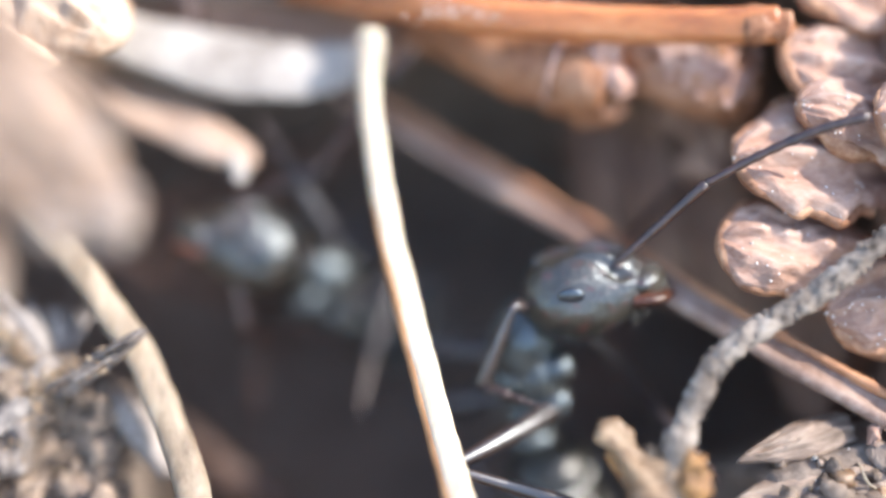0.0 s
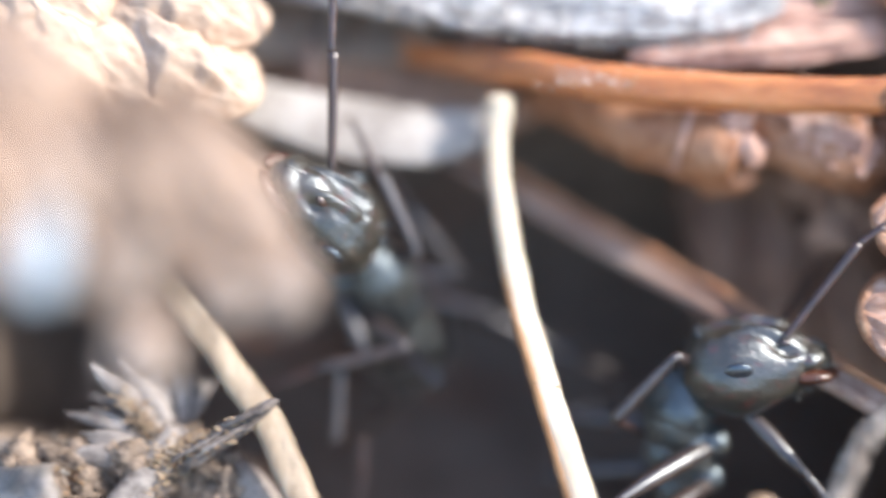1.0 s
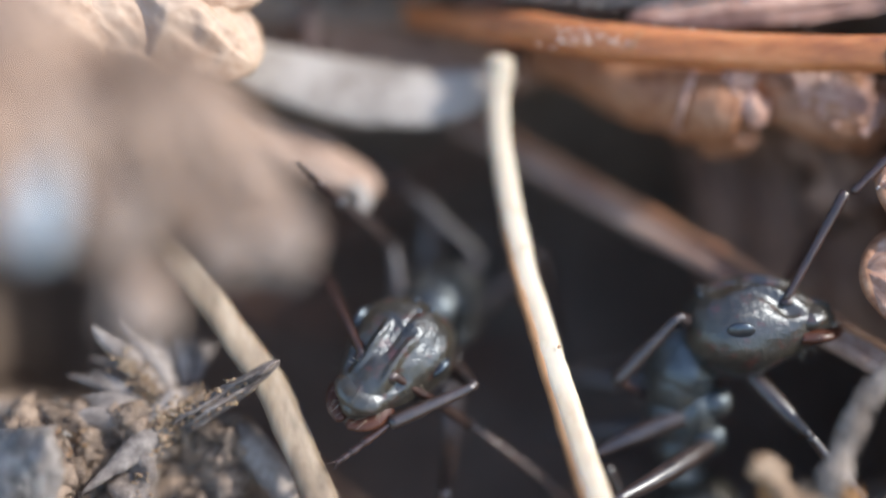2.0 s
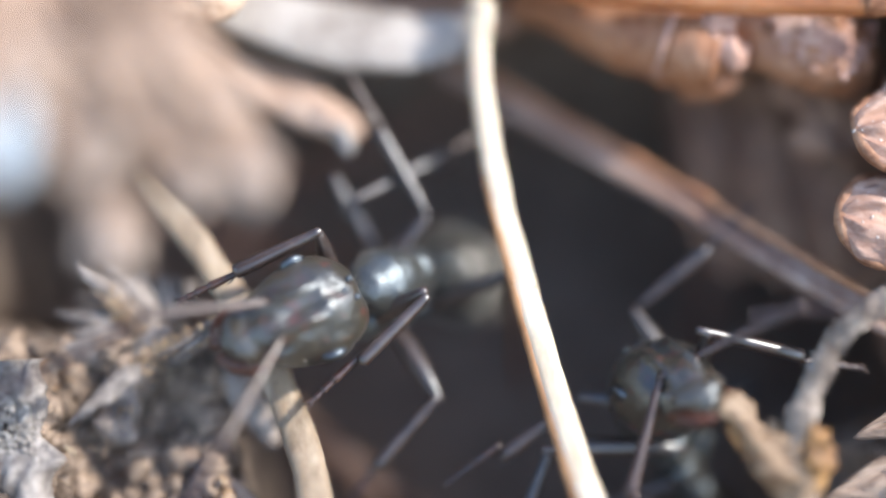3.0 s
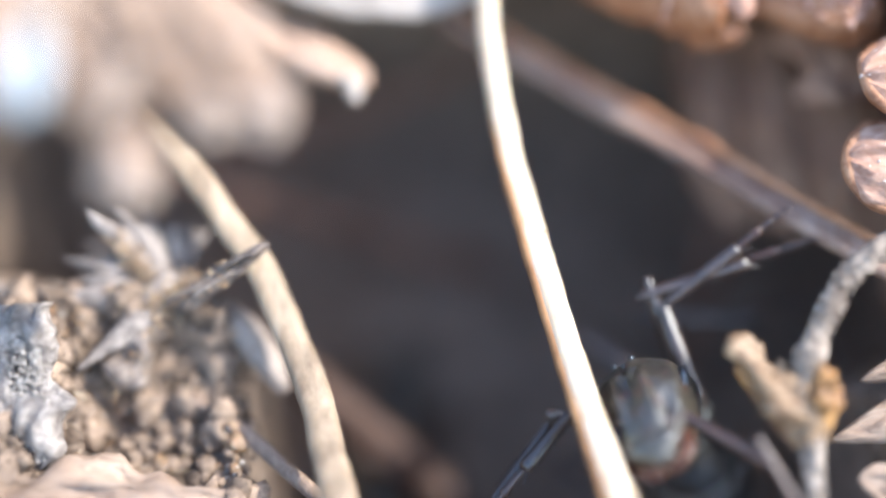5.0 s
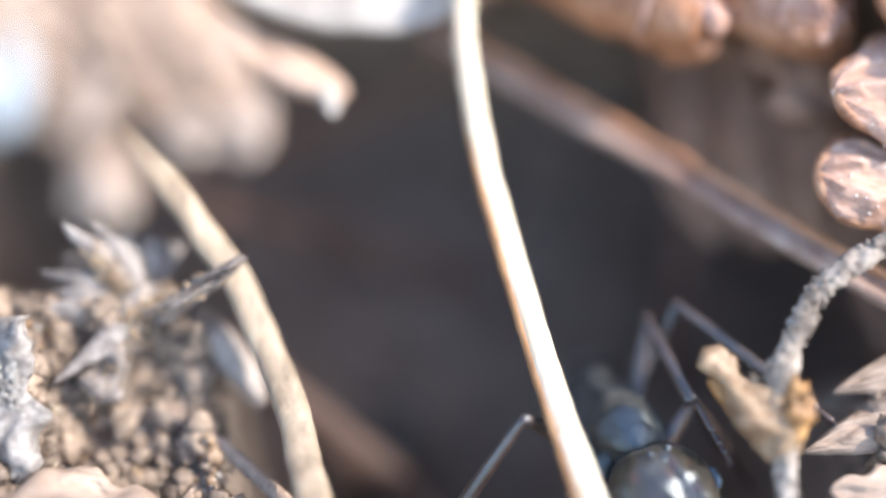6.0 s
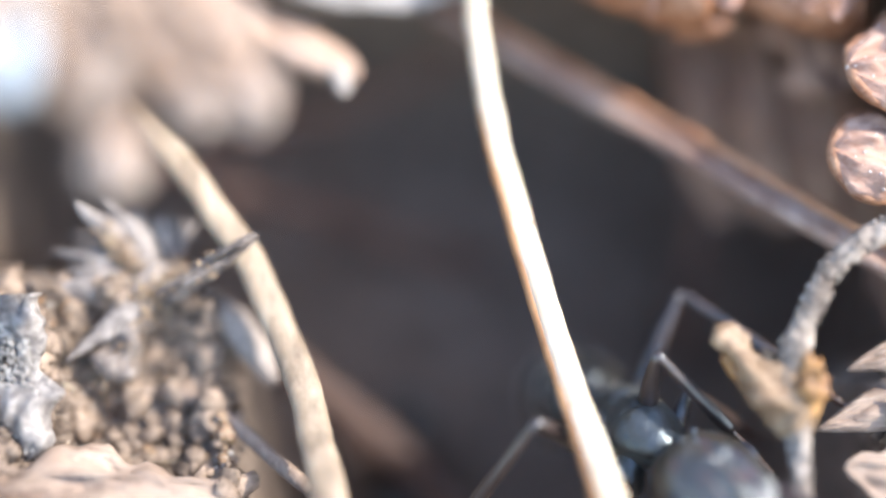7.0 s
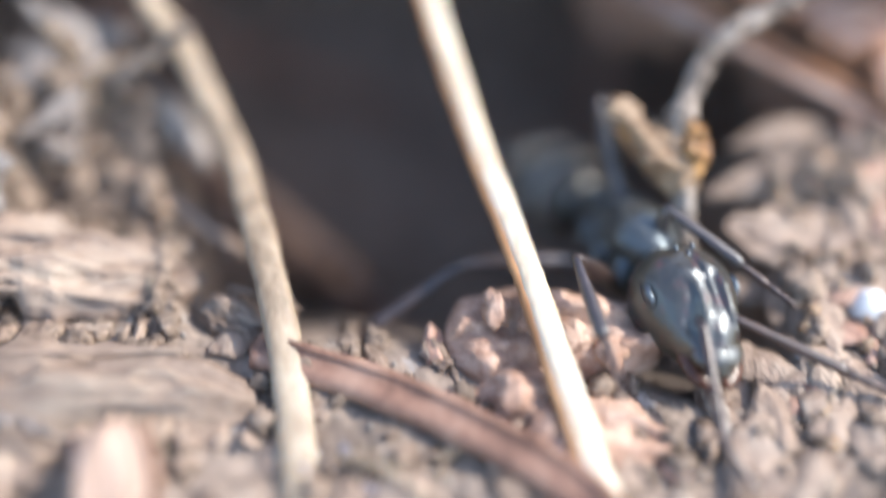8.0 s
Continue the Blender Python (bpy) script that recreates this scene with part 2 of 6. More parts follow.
def tube(bm, points, radius, sides=12, flat=1.0, groove=0.0, rough=0.0, freq=2.0, seed=0.0, per=8, up=(0, 0, 1), cap=0.5):
    """Sweeps a round, flattened or grooved section along a smooth line. radius: a number, or a function of 0..1."""
    line = spline(points, per)
    ref, rings = Vector(up), []
    for k, p in enumerate(line):
        t = k / (len(line) - 1)
        way = (line[min(k + 1, len(line) - 1)] - line[max(k - 1, 0)]).normalized()
        side = way.cross(ref).normalized()
        top = side.cross(way).normalized()
        ref = top
        r = radius(t) if callable(radius) else radius
        ring = []
        for s in range(sides):
            a = 2 * math.pi * s / sides
            c, d = math.cos(a), math.sin(a) * flat
            if groove and math.sin(a) > 0:
                d -= groove * math.exp(-(math.cos(a) / 0.33) ** 2)
            q = p + (side * c + top * d) * r
            if rough:
                q += (q - p) * rough * noise.fractal(q * freq + Vector((seed, seed, 0)), 1.0, 2.0, 3)
            ring.append(bm.verts.new(q))
        rings.append(ring)
    for a, b in zip(rings, rings[1:]):
        for s in range(sides):
            bm.faces.new((a[s], a[(s + 1) % sides], b[(s + 1) % sides], b[s]))
    for ring, tip, sign in ((rings[0], line[0] + (line[0] - line[1]).normalized() * cap * (radius(0) if callable(radius) else radius), 1),
                            (rings[-1], line[-1] + (line[-1] - line[-2]).normalized() * cap * (radius(1) if callable(radius) else radius), -1)):
        v = bm.verts.new(tip)
        for s in range(sides):
            pair = (ring[(s + 1) % sides], ring[s]) if sign > 0 else (ring[s], ring[(s + 1) % sides])
            bm.faces.new((*pair, v))
    return bm


def blob(bm, size, at=(0, 0, 0), rough=0.1, freq=1.0, seed=0.0, detail=3, turn=(0, 0, 0)):
    """A lumpy closed body: a sphere pushed out and in by noise."""
    m = Matrix.LocRotScale(Vector(at), Euler([radians(a) for a in turn]), None)
    made = bmesh.ops.create_icosphere(bm, subdivisions=detail, radius=1.0)["verts"]
    for v in made:
        d = v.co.normalized()
        k = 1 + rough * noise.fractal(d * freq * 1.7 + Vector((seed, seed * 0.7, -seed)), 1.0, 2.0, 3)
        v.co = m @ Vector((d.x * size[0] * k, d.y * size[1] * k, d.z * size[2] * k))
    return bm


def scale_body(bm, length, width, thick, curl=0.3, bulge=0.3, ridges=0.0, rim=0.0, rough=0.05, wobble=None, seed=0.0, point=0.0, notch=0.0, nu=18, nv=14, stub=0.45, keel=0.0, wave=4.0):
    """A cone scale, flake or chip, from its base at the origin along +y, with its outer face to +z.
    point: 0 a round end, 1 a pointed one; ridges: lengthwise wrinkles; curl: how far the end bends inwards."""
    def outline(u):
        round_end = math.sqrt(max(0.0, 1 - max(0.0, (u - 0.55) / 0.45) ** 2.4))
        sharp = 1 - max(0.0, (u - 0.4) / 0.6) ** 1.3
        return (stub + (1 - stub) * math.sin(min(1.0, u / 0.6) * math.pi / 2)) * (round_end * (1 - point) + sharp * point)

    def grid(sign):
        rows = []
        for i in range(nu + 1):
            u = i / nu
            w = max(0.015, outline(u)) * width / 2
            row = []
            for j in range(nv + 1):
                v = 2 * j / nv - 1
                edge = math.sqrt(max(0.0, 1 - abs(v) ** 2.6)) * math.sqrt(max(0.0, 1 - max(0.0, (u - 0.8) / 0.2) ** 2))
                n1 = noise.fractal(Vector((u * 3 + seed, v * 1.6, seed * 1.3 + (0 if sign > 0 else 7))), 1.0, 2.0, 4)
                wob = 1 + (rough * 1.5 if wobble is None else wobble) * noise.fractal(Vector((u * 4, seed * 2 + (v > 0) * 3, 0)), 1.0, 2.0, 3)
                z = bulge * (1 - v * v) * math.sin(math.pi * min(1.0, 0.15 + u * 0.85)) - curl * length * u * u
                z += keel * math.exp(-(v / 0.18) ** 2) * math.sin(math.pi * min(1, u * 1.02))
                z += sign * thick / 2 * max(0.06, edge)
                if sign > 0:
                    z += rim * (math.exp(-((abs(v) - 0.8) / 0.13) ** 2) * (u > 0.25) * min(1, 4 * (u - 0.25)) + math.exp(-((u - 0.86) / 0.07) ** 2) * (abs(v) < 0.8)) * (0.7 + 0.6 * n1)
                    z += ridges * thick * math.sin(v * 9 + wave * n1 + seed) * edge
                z += rough * thick * 2.0 * n1 * edge
                y = length * u - notch * length * math.exp(-(v / 0.3) ** 2) * u ** 4
                row.append(bm.verts.new((v * w * wob, y, z)))
            rows.append(row)
        return rows

    top, low = grid(1), grid(-1)
    for i in range(nu):
        for j in range(nv):
            bm.faces.new((top[i][j], top[i][j + 1], top[i + 1][j + 1], top[i + 1][j]))
            bm.faces.new((low[i][j], low[i + 1][j], low[i + 1][j + 1], low[i][j + 1]))
        bm.faces.new((top[i][0], top[i + 1][0], low[i + 1][0], low[i][0]))
        bm.faces.new((top[i][nv], low[i][nv], low[i + 1][nv], top[i + 1][nv]))
    for j in range(nv):
        bm.faces.new((top[0][j], low[0][j], low[0][j + 1], top[0][j + 1]))
        bm.faces.new((top[nu][j], top[nu][j + 1], low[nu][j + 1], low[nu][j]))
    return bm


# ---- the ground, with the nest's hole in it ----
def smooth_step(a, b, v):
    t = min(1.0, max(0.0, (v - a) / (b - a)))
    return t * t * (3 - 2 * t)


def litter(x, y):
    """How far the litter stands out of the bank, before the hole is cut into it."""
    ys = (-900, -9, -5.4, -3.2, -1, 1, 4, 9, 13, 20, 40, 900)
    zs = (1068.7, 8.4, 5.0, 3.0, 1.3, 0.2, -0.6, -2.2, -2.6, -3.0, -5.0, -1028.4)
    z = float(np.interp(y, ys, zs))
    rise = -1.15 * smooth_step(-0.6, -2.0, x) + 2.2 * smooth_step(-3.8, -5.4, x)
    z += rise * smooth_step(3.2, 1.4, y) * smooth_step(-3.5, -1.0, y)
    z += 0.35 * smooth_step(10.5, 13, x) * smooth_step(6, 1, y)
    return z


def hole(x, y):
    """How much of the hole there is at a place: 0 outside, 1 over its floor."""
    wob = 0.5 * noise.noise(Vector((x * 0.35, y * 0.35, 3.1)))
    edge = -1.9 - 7.2 * smooth_step(2.6, 3.8, y) + 0.24 * max(0.0, 3.0 - y)
    left = smooth_step(edge, edge + 1.1, x + 0.5 * wob)
    far = 12.6 + 4.5 * smooth_step(0.9, 2.4, y)
    right = smooth_step(far, far - 1.6, x + wob)
    low = smooth_step(-3.3, -2.0, y + wob + 0.12 * (x - 4))
    high = smooth_step(11.8, 10.2, y + wob)
    return left * right * low * high


def build_ground():
    bm = bmesh.new()
    fine = np.linspace(-9, 19, 200)
    xs = np.concatenate([-np.geomspace(1600, 20, 12), np.linspace(-16, -9.6, 10), fine, np.linspace(19.6, 26, 10), np.geomspace(32, 1600, 12)])
    fine = np.linspace(-9, 15, 170)
    ys = np.concatenate([-np.geomspace(900, 16, 10), np.linspace(-14, -9.4, 10), fine, np.linspace(15.6, 24, 12), np.geomspace(32, 900, 10)])
    rows = []
    for y in ys:
        row = []
        for x in xs:
            h = hole(x, y)
            z = litter(x, y)
            lump = noise.fractal(Vector((x * 0.5, y * 0.5, 0)), 1.0, 2.0, 5)
            crumbs = noise.fractal(Vector((x * 2.4, y * 2.4, 5)), 0.9, 2.0, 4)
            near = 1 if abs(x - 5) < 25 and abs(y - 3) < 25 else 4.0
            z += near * (0.35 * lump + 0.14 * crumbs) - 10.5 * h
            under = 1.7 * h * smooth_step(3.5, -0.5, x) * smooth_step(5.0, 3.0, y)
            row.append(bm.verts.new((x - under, y - 2.5 * h * h, z)))
        rows.append(row)
    for a, b in zip(rows, rows[1:]):
        for k in range(len(xs) - 1):
            bm.faces.new((a[k], a[k + 1], b[k + 1], b[k]))
    return thing("ground", "brown crumbly forest soil with a dark nest hole", "ground", BANK, bm, SOIL, kind="structure")


ground = build_ground()


# ---- needles, stalks and twigs ----
def needle(name, label, points, radius, mat, category="needle", **kw):
    o = Vector(points[0])
    bm = tube(bmesh.new(), [Vector(p) - o for p in points], radius, **kw)
    return thing(name, label, category, bank(*points[0]), bm, mat)


def build_needles():
    pale = needle("pale_needle", "pale straw needle with a blunt end, standing over the hole",
           [(4.27, 10.4, -1.25), (4.24, 9.2, -1.2), (4.41, 7.7, -1.0), (4.72, 6.0, -0.6), (5.0, 5.0, -0.3), (5.33, 3.78, 0.25), (5.86, 1.95, 1.1),
            (6.38, 0.32, 1.95), (6.78, -0.9, 2.8), (7.06, -1.92, 3.6), (7.56, -3.74, 4.6), (8.05, -5.5, 5.5), (8.5, -7.3, 6.9)],
           lambda t: 0.26 + 0.06 * math.exp(-(t / 0.03) ** 2) - 0.03 * math.exp(-((t - 0.12) / 0.08) ** 2) + 0.04 * t, PALE, flat=0.75, groove=0.12, rough=0.1, freq=1.2, sides=16, cap=0.25)
    o = Vector((4.27, 10.4, -1.25))
    # A brown rib along the left edge paints the needle's side turned from the sun.
    line = ((4.18, 8.6, -1.05), (4.3, 7.4, -0.85), (4.52, 6.0, -0.5), (4.78, 5.0, -0.2), (5.1, 3.78, 0.33), (5.61, 1.95, 1.15), (6.11, 0.32, 2.0), (6.5, -0.9, 2.85), (6.78, -1.92, 3.65), (7.27, -3.74, 4.65), (7.75, -5.5, 5.55))
    part("rib", tube(bmesh.new(), [Vector(p) - o for p in line], lambda t: 0.035 + 0.07 * smooth_step(0, 0.3, t), flat=0.8, rough=0.3, freq=3, sides=8), RIB, pale, "brown left edge, the needle's shaded side put into colour")
    part("cut_end", blob(bmesh.new(), (0.34, 0.2, 0.28), (0.0, 0.06, 0.0), 0.15, 1.2, 3, 3), PALE, pale)
    bm = bmesh.new()
    for x, y, z in ((4.62, 7.2, -0.62), (4.75, 6.4, -0.4), (4.95, 4.4, 0.3), (5.4, 4.3, 0.28), (6.1, 0.7, 2.1), (6.95, -0.6, 2.9)):
        blob(bm, (0.035, 0.05, 0.03), (x - o.x, y - o.y, z - o.z), 0.3, 1, x, 1)
    part("specks", bm, RIB, pale, "small brown specks")
    tan = needle("tan_needle", "curved tan needle, flat and grooved, leaning over the soil",
           [(-3.9, 7.2, -1.3), (-2.8, 6.3, -0.6), (-2.01, 5.46, -0.3), (-1.37, 4.6, -0.22), (-0.93, 4.0, -0.12), (-0.5, 3.4, 0.02), (0.08, 2.23, 0.33), (0.65, 1.1, 0.82), (1.03, 0.04, 1.52),
            (1.33, -0.75, 2.2), (1.68, -1.9, 2.95), (2.05, -3.42, 3.7), (2.45, -5.8, 5.4), (2.6, -7.3, 7.2)],
           lambda t: 0.33 + 0.05 * t, TAN, flat=0.6, groove=0.1, rough=0.1, freq=1.4, sides=18, up=(0.5, 0.2, 1))
    o = Vector((-3.9, 7.2, -1.3))
    rnd = random.Random(23)
    edge = spline([(-0.93, 4.0, -0.12), (-0.5, 3.4, 0.02), (0.08, 2.23, 0.33), (0.65, 1.1, 0.82), (1.03, 0.04, 1.52), (1.33, -0.75, 2.2), (1.68, -1.9, 2.95), (2.05, -3.42, 3.7)], 12)
    bm = bmesh.new()
    for k in range(110):
        p = rnd.choice(edge) + Vector((0.33 + rnd.gauss(0, 0.02), rnd.uniform(-0.06, 0.06), -0.04)) - o
        r = rnd.uniform(0.015, 0.035)
        blob(bm, (r, r * 1.4, r), p, 0.5, 1.3, k, 1)
    tagged(part("grit", bm, TAN, tan, "grit along the needle's edge"), kind="stuff")
    line = [(3.2, 9.75, -4.2), (5.12, 8.52, -3.35), (7.75, 6.88, -2.45), (8.97, 6.12, -1.95), (10.1, 5.31, -1.3), (11.76, 4.21, -0.5), (14.97, 2.27, 0.33), (17.85, 0.53, 1.07)]
    brown = needle("brown_needle", "dull pinkish-brown needle with a dark groove, lying across the hole", line,
                   lambda t: 0.4 - 0.03 * math.sin(t * 9), BEIGE, flat=0.6, groove=0.45, rough=0.14, freq=1.1, sides=18, up=(0.3, 0.6, 1))
    for dx, dy, dz, r, mat, label in ((0.17, 0.27, 0.08, 0.1, RUST, "rusty orange upper edge"), (-0.12, -0.2, 0.14, 0.11, CHIP, "pale beige lower edge")):
        bm = tube(bmesh.new(), [Vector(p) + Vector((dx, dy, dz)) - Vector(line[0]) for p in line], r, rough=0.5, freq=1.6, sides=8, seed=dx)
        part("rib", bm, mat, brown, label)
    orange = needle("orange_needle", "glossy orange-brown needle with scratched resin",
           [(1.3, 12.25, -3.2), (3.6, 11.5, -1.8), (5.05, 11.12, -1.0), (6.63, 10.77, -0.6), (9.25, 10.5, -0.35), (11.99, 10.38, -0.1), (12.97, 10.38, -0.05)],
           lambda t: 0.3 + 0.1 * smooth_step(0.0, 0.4, t), ORANGE, flat=0.6, groove=0.12, rough=0.1, freq=0.9, sides=16, up=(0, -0.3, 1))
    o = Vector((1.3, 12.25, -3.2))
    rnd = random.Random(8)
    bm = bmesh.new()
    for k in range(90):
        p = Vector((6.7 + rnd.gauss(0, 0.75), 10.82 + rnd.gauss(0, 0.12), -0.34)) - o
        blob(bm, (rnd.uniform(0.02, 0.09), 0.014, 0.016), p, 0.5, 1, k, 1, turn=(0, 0, rnd.uniform(-30, 100)))
    tagged(part("resin_scratch", bm, RESIN, orange, "whitish scratches of dry resin"), kind="stuff")
    part("crack", tube(bmesh.new(), [Vector(p) - o for p in ((7.0, 10.5, -0.3), (7.1, 10.72, -0.24), (7.3, 10.97, -0.3))], 0.022, sides=6), RIB, orange)
    part("sheath", tube(bmesh.new(), [Vector(p) - o for p in ((12.3, 10.38, -0.08), (12.8, 10.38, -0.05), (13.2, 10.3, 0.0))], lambda t: 0.4 - 0.08 * t, flat=0.65, rough=0.3, sides=14), BUDHUSK, orange, "frayed brown sheath at the needle's end")
    line = [(1.4, -3.1, 3.2), (2.36, -3.34, 3.6), (4.2, -3.9, 4.2), (5.84, -4.6, 4.8), (7.68, -5.62, 5.6), (9.1, -7.1, 6.9)]
    fallen = needle("fallen_needle", "red-brown needle lying on the bark litter", line,
           lambda t: 0.42 + 0.05 * t, BROWN, flat=0.6, groove=0.25, rough=0.1, freq=1.0, sides=16, up=(0, 0.5, 1))
    for dx, dy, dz in ((0.1, 0.3, 0.12), (-0.14, -0.3, 0.05)):
        part("rib", tube(bmesh.new(), [Vector(p) + Vector((dx, dy, dz)) - Vector(line[0]) for p in line], 0.07, rough=0.4, freq=1.5, seed=dy, sides=8), BROWN, fallen)
    root = needle("dark_root", "brown root deep in the hole, its shade painted in", [(-1.6, 1.9, -4.2), (0.6, 0.0, -4.6), (2.2, -1.35, -5.0), (4.3, -3.5, -4.8)], 0.46, SHADEROOT, "root", flat=0.8, rough=0.15)
    for a, b in (((1.2, -1.1, -0.1), (2.2, -1.0, 0.5)), ((2.6, -2.2, -0.4), (3.2, -3.4, 0.3)), ((3.9, -3.4, -0.6), (5.2, -3.3, 0.1))):
        part("rootlet", tube(bmesh.new(), [a, ((a[0] + b[0]) / 2, (a[1] + b[1]) / 2, b[2] * 0.8), b], lambda t: 0.13 - 0.08 * t, rough=0.3, sides=8), SHADEROOT, root)
    needle("pale_stick", "short pale stick in the soil", [(-2.1, 0.75, -0.3), (-1.0, 0.1, 0.0), (0.0, -0.6, 0.5), (0.85, -1.15, 0.95)], 0.17, CHIP, "stick", rough=0.12)
    needle("thin_fibre", "thin pale curled plant fibre", [(2.7, -5.2, 5.0), (3.4, -5.0, 5.3), (4.2, -5.3, 5.4), (4.9, -5.9, 5.8)], 0.06, TAN, "fibre")
    needle("dark_stick", "thin dark stick on the soil", [(-4.8, -3.9, 4.0), (-3.4, -4.2, 4.5), (-2.3, -4.5, 4.9)], 0.1, SPRIG, "stick", rough=0.2)
    for k, pts in enumerate(([(-3, 6.4, -6), (1.5, 8.2, -9), (6, 11, -9)], [(-4, 6.0, -5), (1, 4.4, -9), (5, 3.2, -11)], [(9.5, 10, -7), (10.6, 5.5, -8), (10.0, 1, -9)])):
        root = needle("root", "dim brown root across the back of the hole", pts, 0.24, BROWN, "root", rough=0.2, seed=k)
        for i in range(4):
            a = (Vector(pts[0]).lerp(Vector(pts[1]), 0.3 + 0.2 * i)) - Vector(pts[0])
            part("rootlet", tube(bmesh.new(), [a, a + Vector((0.3, -0.6 + 0.4 * i, 0.3)), a + Vector((0.9 - 0.3 * i, -1.2 + 0.7 * i, 0.4))], lambda t: 0.09 - 0.06 * t, rough=0.3, sides=8, per=5), BROWN, root)


build_needles()


def build_twig():
    o = Vector((16.8, 7.0, 0.2))
    pts = [(16.8, 7.0, 0.2), (15.0, 5.86, 0.5), (13.6, 4.75, 0.55), (12.7, 4.25, 0.6), (11.55, 3.5, 0.8), (11.05, 2.7, 0.95), (10.75, 2.1, 1.05), (10.5, 1.25, 1.2),
           (10.62, 0.1, 1.3), (10.68, -1.2, 1.5), (10.95, -2.6, 2.2)]
    twig = thing("lichen_twig", "knobbly grey-brown twig with an open bud husk", "twig", bank(16.59, 6.96, 0.9) @ Matrix.Scale(0.985, 4))
    bm = tube(bmesh.new(), [Vector(p) - o for p in pts], lambda t: 0.25 - 0.06 * t + 0.02 * math.sin(t * 41) + 0.07 * math.exp(-((t - 0.62) / 0.03) ** 2), rough=0.3, freq=4.0, sides=20, per=22)
    part("stem", bm, TWIG, twig)
    rnd = random.Random(17)
    line = spline(pts, 10)
    bm = bmesh.new()
    for k in range(900):
        u = rnd.random() ** 1.2
        p = line[int(u * (len(line) - 1))] - o
        d = Vector((rnd.gauss(0, 1), rnd.gauss(0, 1), rnd.gauss(0.5, 1))).normalized()
        r = rnd.uniform(0.02, 0.075)
        blob(bm, (r, r * rnd.uniform(0.7, 1.2), r), p + d * (0.265 - 0.06 * u), 0.5, 1.3, k, 1)
    tagged(part("crust", bm, TWIG, twig, "grainy grey crust"), kind="stuff")
    pts = [Vector(p) - o for p in ((10.65, 0.45, 1.25), (10.2, 0.85, 1.2), (9.8, 1.35, 1.12), (9.45, 1.8, 1.0), (9.2, 2.1, 0.95))]
    bm = tube(bmesh.new(), pts, lambda t: 0.62 - 0.34 * t + 0.05 * math.sin(7 * t), flat=0.75, groove=0.3, rough=0.55, freq=1.8, seed=4, sides=22, per=10, up=(0.3, 0.5, 1), cap=0.7)
    part("bud_scale", bm, BUD, twig, "cream and tan bud scale with a blunt tip")
    part("bud_edge", tube(bmesh.new(), [p + Vector((-0.2, -0.2, -0.08)) for p in pts[:-1]], lambda t: 0.2 - 0.06 * t, rough=0.5, freq=1.6, seed=2, sides=12, per=8), AMBER, twig, "brown lower edge of the bud scale")
    part("bud_lobe", blob(bmesh.new(), (0.36, 0.58, 0.36), (0, 0, 0), 0.45, 1.4, 5, 4, turn=(0, 0, -12)), AMBER, twig, "amber brown bud lobe", mm(10.82 - o.x, 1.0 - o.y, 1.3 - o.z))
    part("bud_base", blob(bmesh.new(), (0.72, 0.55, 0.4), (0, 0, 0), 0.35, 1.3, 8, 4, turn=(0, 0, -35)), BUD, twig, at=mm(10.3 - o.x, 1.0 - o.y, 1.0 - o.z))
    part("bud_collar", blob(bmesh.new(), (0.26, 0.36, 0.3), (0, 0, 0), 0.4, 1.3, 9, 4), TWIG, twig, at=mm(10.55 - o.x, 1.78 - o.y, 1.15 - o.z))


build_twig()


# ---- cones and loose scales ----
def cone(name, label, scales, mat, core, core_radius, rough=0.4, rim=0.0):
    """scales: base, tip, width, thickness, outer face, seed."""
    o = Vector(core[0])
    root = thing(name, label, "cone", bank(*o))
    part("core", tube(bmesh.new(), [Vector(p) - o for p in core], core_radius, rough=0.3, freq=0.8, sides=14), mat, root)
    for base, tip, w, th, nor, seed in scales:
        d = Vector(tip) - Vector(base)
        long = d.length
        bm = scale_body(bmesh.new(), long, w, th * (0.75 if rim else 1), curl=0.08 if not rim else 0.04, bulge=(0.07 if rim else 0.26) * w, ridges=0.16 if rim else 0.05, wave=2.2 if rim else 4.0, rim=rim, rough=rough, wobble=0.4, seed=seed * 2.7, point=0.15, keel=0.12 if rim else 0.03, nu=44, nv=40)
        bm.verts.ensure_lookup_table()
        side = [bm.verts[i * 41].co.copy() for i in range(10, 44, 3)] + [bm.verts[i * 41 + 40].co.copy() for i in range(43, 9, -3)]
        spots = [(v.co.copy(), v.normal.copy()) for v in bm.verts if v.co.y > 0.3 * long] if rim else []
        plate = part("cone_scale", bm, mat, root, at=metres(axes(Vector(base) - o, d, nor)))
        if spots:
            part("rim", tube(bmesh.new(), [Vector((p.x * 0.94, p.y - 0.06, p.z - 0.04)) for p in side], lambda t: 0.13 + 0.04 * math.sin(9 * t + seed), rough=0.7, freq=1.2, seed=seed, sides=12, per=4), CONERIM, plate, "thick rusty rim")
            # Pale grains strewn over the scale, its glints made as light-coloured specks.
            rnd = random.Random(seed)
            grit = bmesh.new()
            for k in range(90):
                p, n = rnd.choice(spots)
                r = rnd.uniform(0.012, 0.038)
                blob(grit, (r, r, r), p + n * r * 0.4, 0.4, 1.3, k, 1)
            tagged(part("resin_grit", grit, RESIN, plate, "tiny pale grains added as glints"), kind="stuff")
    return root


